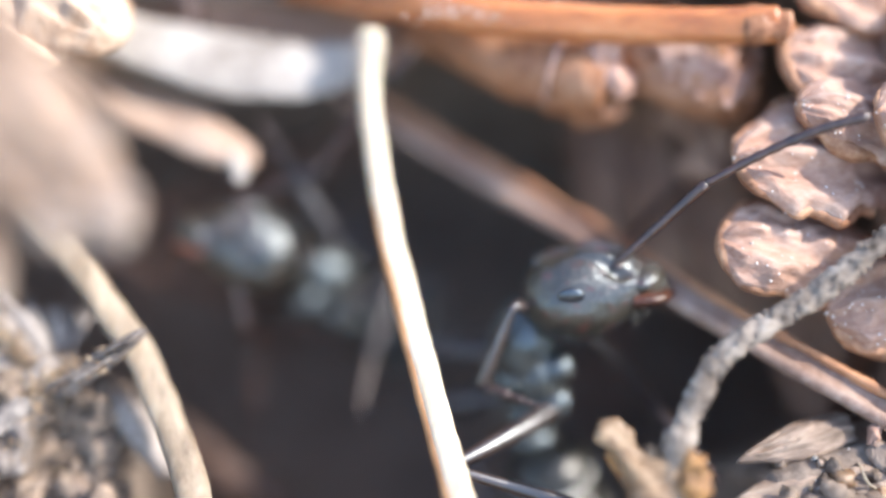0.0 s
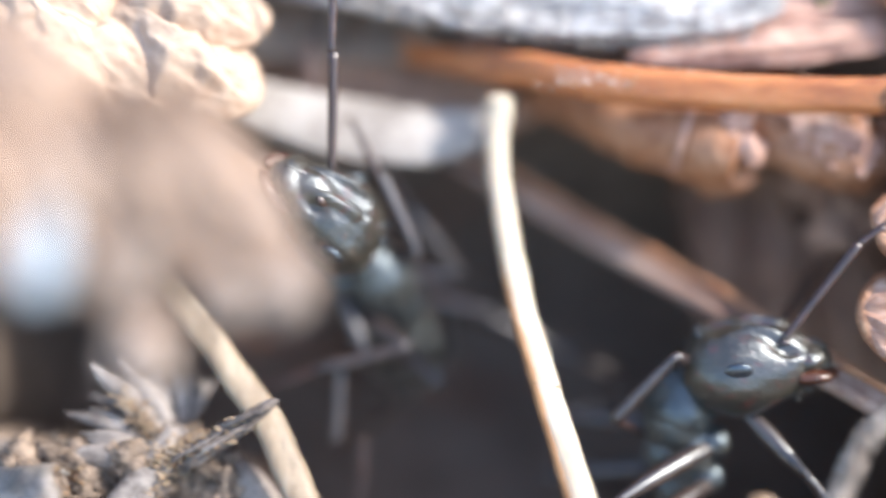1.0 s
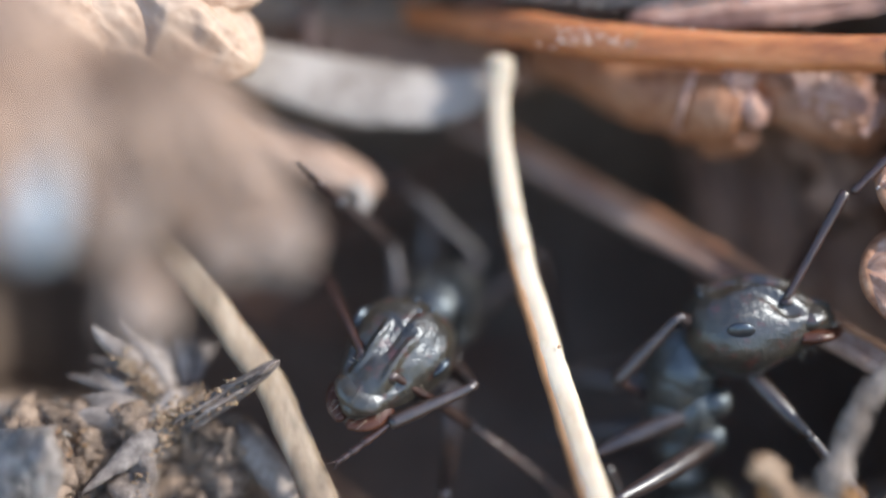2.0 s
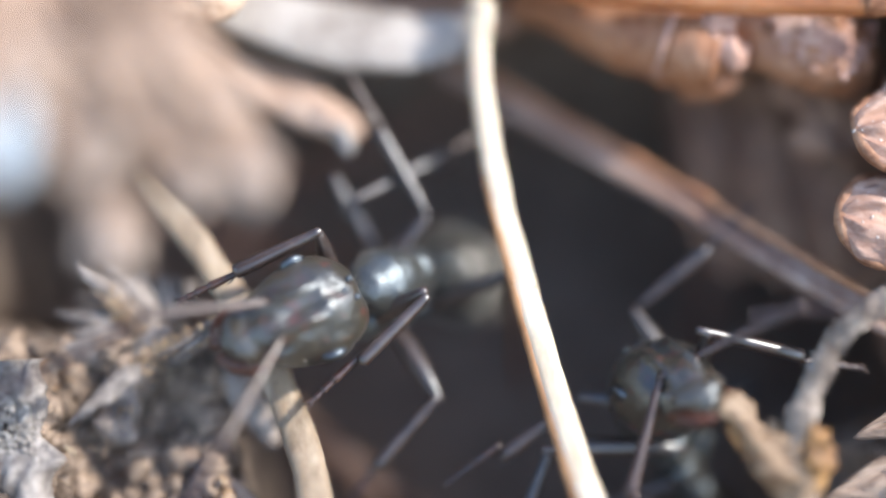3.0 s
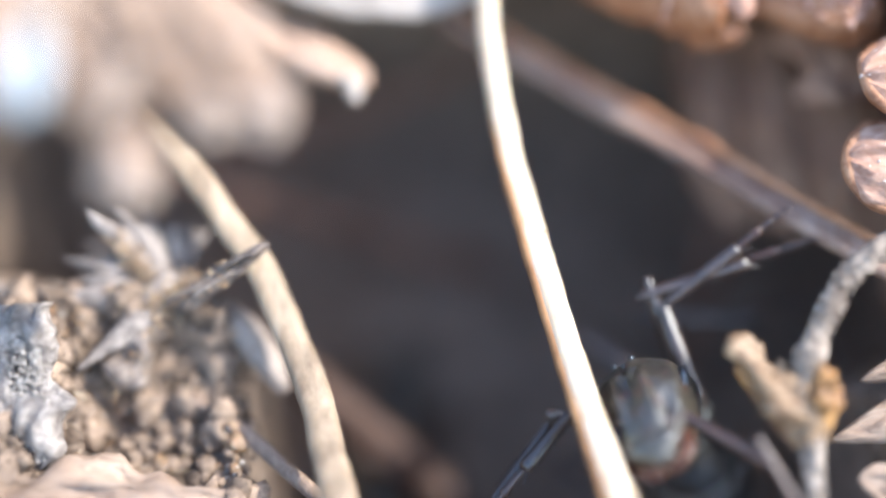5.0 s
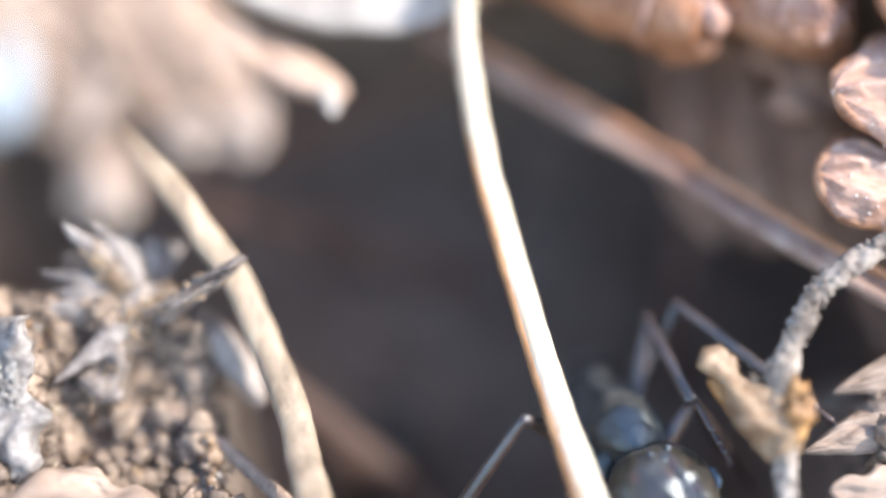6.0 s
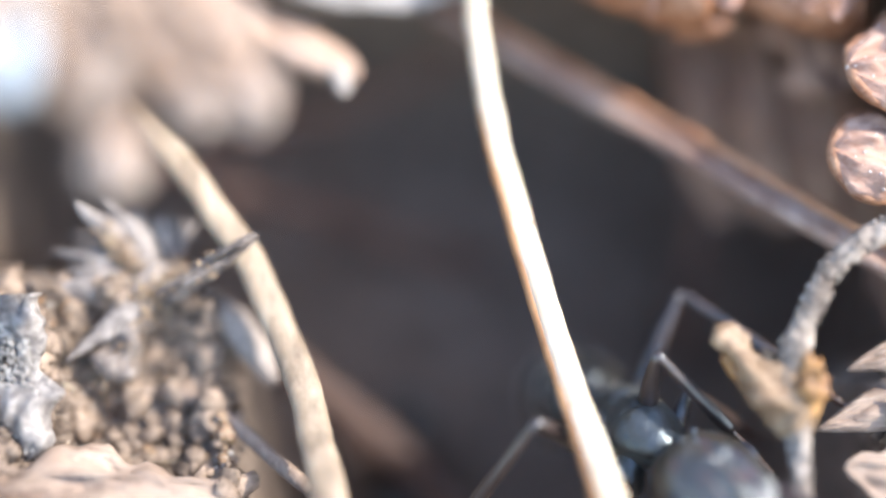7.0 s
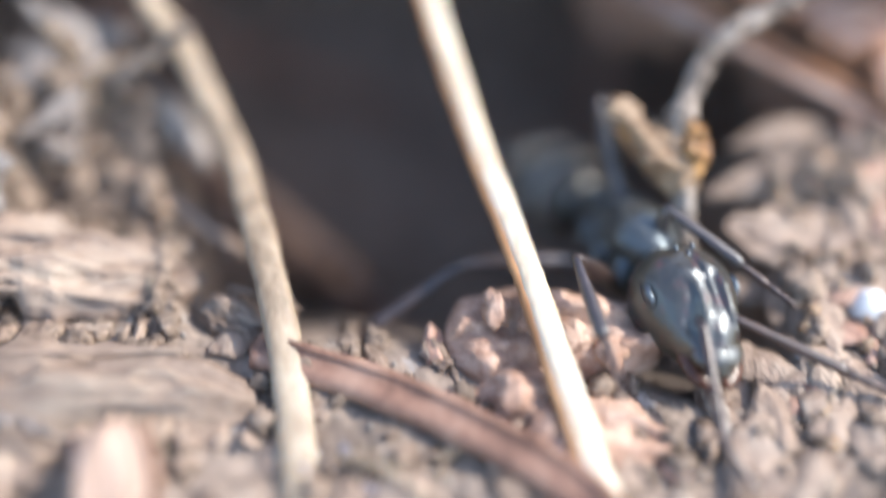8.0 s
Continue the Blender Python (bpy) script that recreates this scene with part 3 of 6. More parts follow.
brown_cone = cone("brown_cone", "weathered red-brown cone with wrinkled open scales",
     [((15.6, 7.3, -0.7), (11.99, 7.59, 0.50), 2.6, 0.75, (0.1, 0.55, 1), 1), ((16.6, 7.9, -0.4), (13.3, 8.7, 0.5), 1.9, 0.6, (-0.1, 0.5, 1), 11.3), ((15.4, 5.2, -0.7), (11.66, 5.86, 0.50), 2.3, 0.8, (0, 0.35, 1), 2), ((16.4, 9.1, -1.4), (13.2, 9.75, -0.1), 2.36, 0.73, (0, 0.5, 1), 3),
      ((16.6, 11.0, -1.6), (13.4, 11.7, -0.5), 2.36, 0.73, (0, 0.5, 1), 4), ((16.8, 4.6, -0.6), (13.9, 4.3, 0.3), 2.12, 0.63, (0, 0.2, 1), 5), ((17.5, 7.6, 0.2), (14.7, 8.4, 1.2), 2.48, 0.73, (0, 0.6, 1), 6),
      ((17.5, 5.6, 0.4), (15.0, 6.0, 1.4), 2.24, 0.73, (0, 0.4, 1), 7), ((18, 10, 0), (15.6, 10.4, 0.9), 2.36, 0.73, (0, 0.5, 1), 8), ((17.5, 3.0, 0), (15.4, 2.6, 0.8), 2.12, 0.63, (0, 0.2, 1), 9),
      ((15.4, 12.9, -1.8), (12.5, 13.4, -1.0), 2.24, 0.63, (0, 0.5, 1), 10)],
     CONE, [(17.5, 1.5, -2.5), (17.2, 7, -1.4), (16.4, 14, -2.6)], 1.7, 0.16, 0.05)
cone("tan_cone", "pale tan cone with rounded sunlit scales",
     [((-4.6, 13.4, -1.2), (-0.8, 11.9, 0.1), 2.70, 0.72, (0.1, 0.7, 1), 11), ((-4.2, 12.2, -0.8), (-0.85, 10.35, 0.3), 2.56, 0.72, (0.1, 0.6, 1), 12), ((-5.4, 12.0, -0.6), (-2.2, 9.8, 0.5), 2.29, 0.66, (0, 0.6, 1), 13),
      ((-6.4, 12.6, -0.4), (-3.7, 10.1, 0.7), 2.43, 0.72, (0, 0.6, 1), 14), ((-6.8, 13.6, -0.6), (-4.0, 12.0, 0.5), 2.70, 0.72, (0, 0.7, 1), 15), ((-7.6, 11.6, 0), (-5.4, 9.6, 0.9), 2.56, 0.72, (0, 0.6, 1), 16),
      ((-5.5, 14.6, -1.6), (-2.2, 13.6, -0.4), 2.70, 0.72, (0.1, 0.7, 1), 17)],
     TANCONE, [(-5.0, 15.5, -2.4), (-6.0, 13.0, -1.6), (-8.5, 9.5, -1.5)], 1.3, 0.16)
near_cone = cone("overhanging_cone", "tan cone hanging over the nest, with blunt narrow scales",
                 [((-2.5, 9.0, 6.6), (-1.45, 4.75, 5.5), 1.7, 0.8, (0, -0.2, 1), 21), ((-1.7, 9.0, 6.8), (-0.05, 5.75, 5.5), 1.6, 0.8, (0, -0.2, 1), 22), ((-0.9, 9.2, 6.6), (0.9, 5.75, 5.4), 1.3, 0.8, (0.1, -0.2, 1), 23),
                  ((-3.7, 8.8, 8.2), (-3.0, 5.9, 6.9), 1.8, 0.8, (0, 0.4, 1), 24), ((-5.2, 8.8, 7.8), (-4.9, 5.8, 6.2), 2.0, 0.8, (0, 0.3, 1), 25), ((-5.6, 10.2, 4.6), (-0.9, 8.2, 5.3), 1.7, 0.7, (0, 0.7, 1), 26),
                  ((-6.5, 10.8, 4.6), (-3.2, 9.6, 5.8), 1.9, 0.7, (0, 0.8, 1), 27), ((-6.6, 8.6, 7.0), (-6.6, 5.6, 5.2), 2.0, 0.8, (0, 0.3, 1), 28)],
                 NEARCONE, [(-13.0, 7.0, -0.8), (-9.0, 8.6, 3.6), (-2.6, 8.8, 7.2)], 0.9, 0.2)
for k, (x, y, z, a, b) in enumerate(((-1.55, 6.56, 6.2, 0.5, 0.72), (-1.4, 4.98, 5.95, 0.55, 0.6), (-0.05, 5.98, 5.95, 0.52, 0.5), (0.9, 6.0, 5.9, 0.4, 0.62), (0.15, 7.15, 6.0, 0.75, 0.5), (-2.6, 7.6, 7.4, 0.8, 0.55))):
    bm = blob(bmesh.new(), (a, b, 0.4), rough=0.45, freq=1.2, seed=k + 3)
    part("scale_tip", bm, NEARTIP, near_cone, "swollen scale tip, painted pale for the sun on it", mm(x + 13.0, y - 7.0, z + 0.8))
bm = blob(bmesh.new(), (0.5, 0.75, 0.2), rough=0.15, seed=4)
part("resin_drop", bm, RESINDROP, near_cone, "dried resin drop with the sky's reflection painted bluish", metres(Matrix.Translation(Vector((-2.65, 6.5, 7.45)) - Vector((-13.0, 7.0, -0.8)))))


near_cone.matrix_basis = bank(-13.3, 7.2, -0.8)

GROUPS = {"wood_chip": "wood chips beside the hole", "bark_slab": "bark slabs on the soil", "bark_strip": "dim bark strips at the back", "bark_sliver": "bark slivers over the needle", "cone_fragment": "cone fragments by the hole", "root": "roots in the hole"}


def flake(name, label, category, base, tip, width, thick, normal, mat, **kw):
    d = Vector(tip) - Vector(base)
    bm = scale_body(bmesh.new(), d.length, width, thick, **kw)
    made = thing(name, label, category, on_bank(base, d, normal), bm, mat, GROUPS.get(name, ""))
    if name in ("bark_strip", "bark_slab", "bark_sliver"):
        rnd = random.Random(label + str(width))
        for k in range(3):
            u = (k - 1) * 0.27 * width + rnd.uniform(-0.08, 0.08) * width
            top = thick * 0.55 + kw.get("bulge", 0.1) * 0.8
            line = [(u * rnd.uniform(0.9, 1.1), d.length * (0.12 + 0.18 * i), top + rnd.uniform(-0.03, 0.02)) for i in range(5)]
            part("splinter", tube(bmesh.new(), line, lambda t: 0.02 + 0.05 * math.sin(math.pi * t), rough=0.5, freq=2.2, seed=k, flat=0.7, sides=8, per=5), mat, made)
    if name == "cone_fragment":
        rnd = random.Random(label)
        for k in range(4):
            at = (rnd.uniform(-0.25, 0.25) * width, d.length * (0.25 + 0.17 * k), thick * 0.4 + kw["bulge"] * 0.7)
            part("lump", blob(bmesh.new(), (rnd.uniform(0.3, 0.5), rnd.uniform(0.25, 0.4), 0.22), at, 0.5, 1.4, k + width, 3), mat, made)
    return made


grey_scale = needle("grey_scale", "pale grey dry curved scale, smooth, under the bark", [(-2.9, 11.2, -1.7), (-1.9, 10.85, -1.75), (-0.4, 10.3, -1.85), (1.2, 9.95, -1.95), (2.7, 9.85, -2.05), (3.8, 10.05, -2.15), (4.4, 10.2, -2.2)],
       lambda t: 0.16 + 0.55 * math.sin(math.pi * min(1, 0.12 + 0.82 * t)), WING, "scale", flat=0.22, rough=0.18, freq=0.8, sides=22, up=(0, 0.25, 1))
part("rim", tube(bmesh.new(), [Vector(p) - Vector((-2.9, 11.2, -1.7)) for p in ((-1.9, 10.3, -1.72), (-0.4, 9.7, -1.8), (1.2, 9.32, -1.9), (2.7, 9.3, -2.0), (3.8, 9.62, -2.1))], lambda t: 0.05 + 0.07 * math.sin(math.pi * t), rough=0.4, freq=1.4, sides=10), WING, grey_scale)
# Brown strip added in place of the bark flake's shade on the grey scale.
flake("bark_strip", "dim brown bark strip under the grey bark flake", "bark", (-2.2, 12.2, -3.0), (5.6, 10.7, -3.4), 2.0, 0.4, (0, 0.3, 1), STRIP, curl=0.0, bulge=0.15, ridges=0.12, rough=0.35, seed=37, stub=0.8, nu=30, nv=14)
bark = flake("bark_flake", "rough grey bark flake with a sunlit edge", "bark", (-2.4, 14.2, -2.2), (10.6, 12.6, -1.0), 3.2, 0.55, (0, 0.5, 1), BARK, curl=0.0, bulge=0.25, ridges=0.02, rough=0.6, wobble=0.2, seed=5, point=0.3, nu=110, nv=40)
rnd = random.Random(41)
edge = spline([(1.10, 12.49, -0.90), (2.15, 12.27, -0.90), (4.58, 11.88, -0.90), (7.17, 11.63, -0.90), (9.75, 11.63, -0.90)], 14)
bm = bmesh.new()
back = (BANK.inverted() @ bark.matrix_basis).inverted()
for k in range(620):
    p = rnd.choice(edge) + Vector((rnd.gauss(0, 0.08), abs(rnd.gauss(0, 0.3)), rnd.gauss(-0.1, 0.08)))
    r = rnd.uniform(0.025, 0.09)
    blob(bm, (r * 1.3, r, r), (back @ (p * MM)) / MM, 0.5, 1.3, k, 1, turn=(k * 31, k * 17, 0))
tagged(part("crust", bm, GRAIN, bark, "pale granular crust along the edge"), kind="stuff")
flake("bark_sliver", "pale tan bark sliver lying over the orange needle", "bark", (12.93, 12.04, -1.50), (7.06, 11.37, -1.00), 1.0, 0.35, (0, 0.3, 1), PINK, curl=0.0, bulge=0.15, ridges=0.1, rough=0.4, wobble=0.3, seed=61, point=0.4, stub=0.9, nu=34, nv=16)
flake("bark_sliver", "rounded pinkish bark sliver under the grey bark", "bark", (13.40, 12.81, -2.00), (7.93, 12.34, -1.60), 1.1, 0.4, (0, 0.4, 1), PINK, curl=0.0, bulge=0.2, ridges=0.1, rough=0.4, wobble=0.3, seed=62, stub=0.9, nu=30, nv=16)


def build_bud():
    o = Vector((5.2, 11.0, -2.9))
    bud = thing("brown_bud", "smooth orange-brown bud with a ring seam and a chipped end", "bud", bank(*o))
    pts = [Vector(p) - o for p in ((5.2, 11.0, -2.9), (6.4, 10.55, -2.3), (7.6, 10.0, -1.85), (8.7, 9.6, -1.55), (9.55, 9.3, -1.3))]
    bm = tube(bmesh.new(), pts, lambda t: 0.5 + 0.38 * smooth_step(0, 0.6, t) - 0.1 * math.exp(-((t - 0.7) / 0.018) ** 2) - 0.1 * smooth_step(0.85, 1, t), sides=22, per=14, rough=0.12, freq=0.9, seed=3, cap=0.3)
    part("husk", bm, BUDHUSK, bud)
    way = (pts[3] - pts[2]).normalized()
    side = way.cross(Vector((0, 0, 1))).normalized()
    top = side.cross(way)
    mid = pts[3] * 0.8 + pts[2] * 0.2
    ring = [mid + (side * math.cos(a) + top * math.sin(a)) * 0.83 for a in [k * math.pi / 9 - 0.4 for k in range(12)]]
    part("seam", tube(bmesh.new(), ring, 0.06, rough=0.5, freq=3, sides=8), PINK, bud, "pale raised seam")
    part("chipped_end", blob(bmesh.new(), (0.4, 0.5, 0.2), (0, 0, 0), 0.22, 1.0, 6, 4, turn=(25, 20, 0)), PINK, bud, "pale pink chipped end", metres(Matrix.Translation(Vector((9.41, 10.01, -0.75)) - o)))
    bm = scale_body(bmesh.new(), 1.1, 0.75, 0.3, curl=0.1, bulge=0.15, rough=0.5, seed=12, notch=0.1, nu=12, nv=10)
    part("chipped_scale", bm, PINK, bud, "pale pink chipped bud scale", metres(axes(Vector((9.2, 9.75, -0.8)) - o, (0.75, -0.5, -0.1), (0.4, 0.3, 1))))
    bm = scale_body(bmesh.new(), 2.4, 1.1, 0.3, curl=0.05, bulge=0.15, rough=0.4, seed=13, stub=0.7, nu=16, nv=10)
    part("lower_scale", bm, BUDHUSK, bud, at=metres(axes(Vector((7.7, 9.4, -1.6)) - o, (0.95, -0.3, 0.15), (0.1, -0.5, 1))))


build_bud()
scale = flake("bud_scale", "dull brown bud scale beside the cone", "scale", (9.6, 11.0, -2.4), (12.9, 8.9, -1.2), 2.5, 0.9, (0.1, 0.4, 1), BUDHUSK, curl=0.05, bulge=0.4, ridges=0.05, rough=0.3, seed=8, stub=0.6, nu=24, nv=18)
rnd = random.Random(29)
bm = bmesh.new()
for k in range(260):
    u, v = rnd.uniform(0.35, 0.95), rnd.gauss(0.25, 0.3)
    r = rnd.uniform(0.03, 0.1)
    blob(bm, (r * 1.5, r * 1.3, r * 0.5), (v * 0.9, u * 3.9, 0.56 + 0.38 * max(0.0, 1 - v * v) * math.sin(math.pi * min(1, 0.15 + u * 0.85)) - 0.19 * u * u), 0.5, 1.3, k, 1)
tagged(part("crust", bm, PINK, scale, "pale flaky crust"), kind="stuff")
pink = flake("pink_scale", "narrow tan scale with a pale hooked tip", "scale", (-3.4, 10.2, -2.9), (1.62, 7.8, -1.85), 1.35, 0.4, (0.1, 0.7, 1), PINKCHIP, curl=0.03, bulge=0.12, ridges=0.1, rough=0.35, wobble=0.25, seed=9, point=0.0, stub=0.7, nu=26, nv=12)
part("hooked_tip", tube(bmesh.new(), [(0.22, 5.1, -0.05), (0.32, 5.35, -0.1), (0.46, 5.48, -0.16), (0.6, 5.46, -0.2)], lambda t: 0.24 - 0.1 * t, rough=0.4, freq=1.6, sides=12), WING, pink, "whitish hooked tip")
for k, (b, t, w, s) in enumerate((((11.4, 10.6, -2.7), (12.5, 7.2, -2.1), 2.2, 35), ((9.6, 9.6, -4.6), (10.6, 4.4, -4.8), 1.9, 31), ((11.2, 9.6, -4.0), (11.9, 4.2, -4.2), 2.0, 32), ((12.8, 9.4, -3.4), (13.1, 3.9, -3.4), 2.0, 33), ((14.6, 6.4, -3.2), (14.6, 1.5, -2.6), 2.2, 34))):
    flake("bark_strip", "dull brown bark strip behind the cone", "bark", b, t, w, 0.4, (0, 0, 1), STRIP, curl=0.0, bulge=0.2, ridges=0.12, rough=0.35, seed=s, stub=0.8, nu=30, nv=14)
flake("wood_chip", "pale pointed wood chip on the soil", "chip", (14.2, 0.9, 0.4), (11.15, 0.15, 1.05), 1.2, 0.28, (-0.5, 0.5, 1), CHIP, curl=0.04, bulge=0.14, ridges=0.12, rough=0.16, wobble=0.1, stub=0.8, seed=41, point=0.95, nu=30, nv=18)
flake("wood_chip", "pale wood chip tucked under another", "chip", (14.4, 1.9, -0.1), (11.9, 1.3, 0.5), 0.9, 0.25, (-0.5, 0.5, 1), CHIP, curl=0.04, bulge=0.14, ridges=0.12, rough=0.16, wobble=0.1, stub=0.8, seed=42, point=0.9, nu=30, nv=18)
flake("wood_chip", "broad brown wood chip at the edge of the hole", "chip", (15.4, -0.9, 1.4), (11.5, -0.6, 1.5), 1.9, 0.35, (-0.4, 0.6, 1), CHIP, curl=0.0, bulge=0.05, ridges=0.1, rough=0.3, wobble=0.8, point=0.5, stub=0.95, seed=43.6, nu=34, nv=22)
flake("bark_slab", "weathered flat bark slab half sunk in the soil", "bark", (-6.0, -1.3, 2.1), (0.1, -1.75, 1.7), 2.5, 0.5, (0, 0.6, 1), CHIP, curl=0.02, bulge=0.15, ridges=0.1, rough=0.5, wobble=0.7, stub=0.85, seed=44, point=0.45, nu=60, nv=34)
flake("bark_slab", "pinkish-grey bark slab lying on the soil", "bark", (-5.4, -4.0, 3.9), (1.5, -4.15, 4.0), 2.6, 0.6, (0, 0.6, 1), CHIP, curl=0.02, bulge=0.25, ridges=0.14, rough=0.4, wobble=0.3, stub=0.85, seed=45, nu=60, nv=34)
flake("bark_slab", "small bark slab at the lip of the hole", "bark", (0.2, -2.3, 2.2), (2.4, -3.0, 2.6), 1.5, 0.4, (0, 0.7, 1), CHIP, rough=0.5, seed=46)
pink = flake("pink_chip", "upright tan wood chip with a square top, stuck in the soil", "chip", (-0.84, -6.6, 6.5), (-1.05, -4.2, 5.3), 1.45, 0.3, (0.1, 0.3, 1), PINKCHIP, curl=0.0, bulge=0.05, ridges=0.05, rough=0.12, wobble=0.06, seed=47, stub=0.95, nu=30, nv=18)
part("edge", tube(bmesh.new(), [(0.74, -0.1, 0.1), (0.76, 0.9, 0.12), (0.72, 1.8, 0.1), (0.5, 2.5, 0.08)], lambda t: 0.13 - 0.03 * t, rough=0.35, freq=1.5, sides=10), STRIP, pink, "brown bark edge")
needle("grey_twig", "short weathered grey twig in the soil", [(10.45, -3.8, 3.6), (10.6, -4.2, 4.05), (10.82, -4.9, 4.5), (11.1, -5.8, 5.1), (11.2, -6.6, 5.9)], lambda t: 0.15 + 0.12 * t, TWIG, "twig", rough=0.5, freq=2.5, sides=14)
needle("bark_splinter", "dark splinter of bark on the litter", [(-4.9, -3.75, 4.3), (-4.0, -3.9, 4.6), (-3.1, -4.3, 4.9)], lambda t: 0.1 + 0.06 * math.sin(3 * t), SPRIG, "splinter", rough=0.3)
flake("cone_fragment", "lumpy pink-brown cone fragment by the hole", "scale", (9.65, -2.95, 2.85), (5.2, -3.02, 3.05), 2.6, 0.9, (0, 0.5, 1), FRAGMENT, curl=0.05, bulge=0.4, ridges=0.06, rough=0.32, wobble=0.3, seed=48, nu=40, nv=34)
flake("cone_fragment", "broken pink-brown cone fragment on the litter", "scale", (9.5, -5.1, 4.2), (5.5, -4.4, 4.05), 2.6, 0.8, (0, 0.5, 1), FRAGMENT, curl=0.05, bulge=0.4, ridges=0.06, rough=0.32, wobble=0.3, seed=49, nu=40, nv=34)
flake("grey_chip", "grey weathered wood chip among the crumbs", "chip", (15.6, -6.0, 5.3), (10.9, -5.75, 5.0), 1.7, 0.4, (0, 0.7, 1), CHIP, curl=0.0, bulge=0.12, ridges=0.12, rough=0.3, wobble=0.35, seed=50, stub=0.9, nu=40, nv=24)
crust = flake("crust_chip", "grey sparkling crust of soil and bark", "chip", (-5.4, 2.78, 1.2), (-5.16, -0.74, 1.35), 2.0, 0.6, (-0.2, 0.15, 1), CRUST, curl=0.03, bulge=0.06, ridges=0.06, rough=0.35, stub=0.9, seed=51, nu=36, nv=30)
rnd = random.Random(71)
bm = bmesh.new()
for k in range(800):
    v, u = rnd.uniform(-0.85, 0.85), rnd.uniform(0.05, 0.97)
    r = rnd.uniform(0.015, 0.05)
    blob(bm, (r * 1.4, r, r), (v * (0.55 + 0.4 * math.sin(min(1, u / 0.6) * 1.57)), u * 3.3, 0.27 + 0.1 * (1 - v * v) * math.sin(math.pi * (0.15 + 0.85 * u)) - 0.1 * u * u), 0.6, 1.5, k, 1, turn=(k * 37, k * 71, k * 13))
tagged(part("sand", bm, GRAIN, crust, "glinting sand grains"), kind="stuff")
thing("pebble", "small round whitish pebble on the soil", "pebble", bank(14.36, -2.36, 2.6), blob(bmesh.new(), (0.42, 0.45, 0.36), rough=0.15, seed=2), STONE)
flake("moss_leaf", "small green moss leaf", "moss", (11.0, 14.2, -1.6), (11.6, 12.8, -1.0), 0.7, 0.1, (0, 0.5, 1), MOSS, point=0.8)


# ---- the dead sprig on the soil mound ----
def build_sprig():
    o = Vector((-2.7, 2.2, 0.6))
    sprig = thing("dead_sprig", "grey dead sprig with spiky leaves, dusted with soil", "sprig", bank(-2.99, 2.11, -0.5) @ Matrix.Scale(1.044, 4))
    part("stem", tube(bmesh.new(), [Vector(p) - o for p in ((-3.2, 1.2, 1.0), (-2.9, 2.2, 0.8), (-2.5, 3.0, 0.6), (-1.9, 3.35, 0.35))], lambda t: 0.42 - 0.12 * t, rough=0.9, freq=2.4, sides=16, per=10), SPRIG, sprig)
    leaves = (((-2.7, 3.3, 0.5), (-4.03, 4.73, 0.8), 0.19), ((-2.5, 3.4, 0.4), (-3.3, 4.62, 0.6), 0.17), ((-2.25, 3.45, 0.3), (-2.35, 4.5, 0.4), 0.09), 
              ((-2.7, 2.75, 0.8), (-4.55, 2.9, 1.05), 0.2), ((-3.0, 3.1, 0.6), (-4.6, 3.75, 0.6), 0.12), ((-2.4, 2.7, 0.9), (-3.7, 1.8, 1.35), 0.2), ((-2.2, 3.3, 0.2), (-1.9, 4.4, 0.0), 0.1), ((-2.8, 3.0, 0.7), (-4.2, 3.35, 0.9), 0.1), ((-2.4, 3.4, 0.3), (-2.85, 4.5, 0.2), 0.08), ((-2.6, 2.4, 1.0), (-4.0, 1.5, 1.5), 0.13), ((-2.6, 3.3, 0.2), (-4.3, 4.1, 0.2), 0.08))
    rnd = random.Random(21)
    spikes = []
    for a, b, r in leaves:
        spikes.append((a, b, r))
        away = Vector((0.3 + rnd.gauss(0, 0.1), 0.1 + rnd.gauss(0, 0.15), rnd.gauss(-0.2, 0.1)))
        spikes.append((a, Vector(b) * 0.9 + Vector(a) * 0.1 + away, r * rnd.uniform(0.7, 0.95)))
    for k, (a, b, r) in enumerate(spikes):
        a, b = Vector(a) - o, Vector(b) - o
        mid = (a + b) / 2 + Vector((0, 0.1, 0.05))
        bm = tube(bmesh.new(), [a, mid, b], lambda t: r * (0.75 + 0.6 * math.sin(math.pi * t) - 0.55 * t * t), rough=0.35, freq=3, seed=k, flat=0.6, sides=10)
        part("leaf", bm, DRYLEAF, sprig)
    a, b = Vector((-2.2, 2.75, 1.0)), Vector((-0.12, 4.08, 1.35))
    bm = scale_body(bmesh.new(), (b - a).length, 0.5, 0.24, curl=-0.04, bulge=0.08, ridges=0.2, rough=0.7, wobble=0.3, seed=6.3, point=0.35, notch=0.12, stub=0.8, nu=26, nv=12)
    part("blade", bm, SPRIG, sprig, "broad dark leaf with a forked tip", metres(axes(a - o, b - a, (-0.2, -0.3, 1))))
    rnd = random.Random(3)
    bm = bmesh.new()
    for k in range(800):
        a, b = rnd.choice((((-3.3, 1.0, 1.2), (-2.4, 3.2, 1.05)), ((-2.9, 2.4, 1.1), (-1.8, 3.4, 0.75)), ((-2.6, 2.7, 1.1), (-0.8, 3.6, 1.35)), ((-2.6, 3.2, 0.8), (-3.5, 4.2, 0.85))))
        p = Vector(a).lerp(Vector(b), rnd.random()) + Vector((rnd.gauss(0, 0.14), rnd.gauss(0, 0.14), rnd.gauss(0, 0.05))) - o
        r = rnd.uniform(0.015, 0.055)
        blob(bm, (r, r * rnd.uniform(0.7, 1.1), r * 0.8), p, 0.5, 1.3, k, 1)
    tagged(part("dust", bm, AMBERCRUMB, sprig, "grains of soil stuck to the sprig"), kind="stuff")


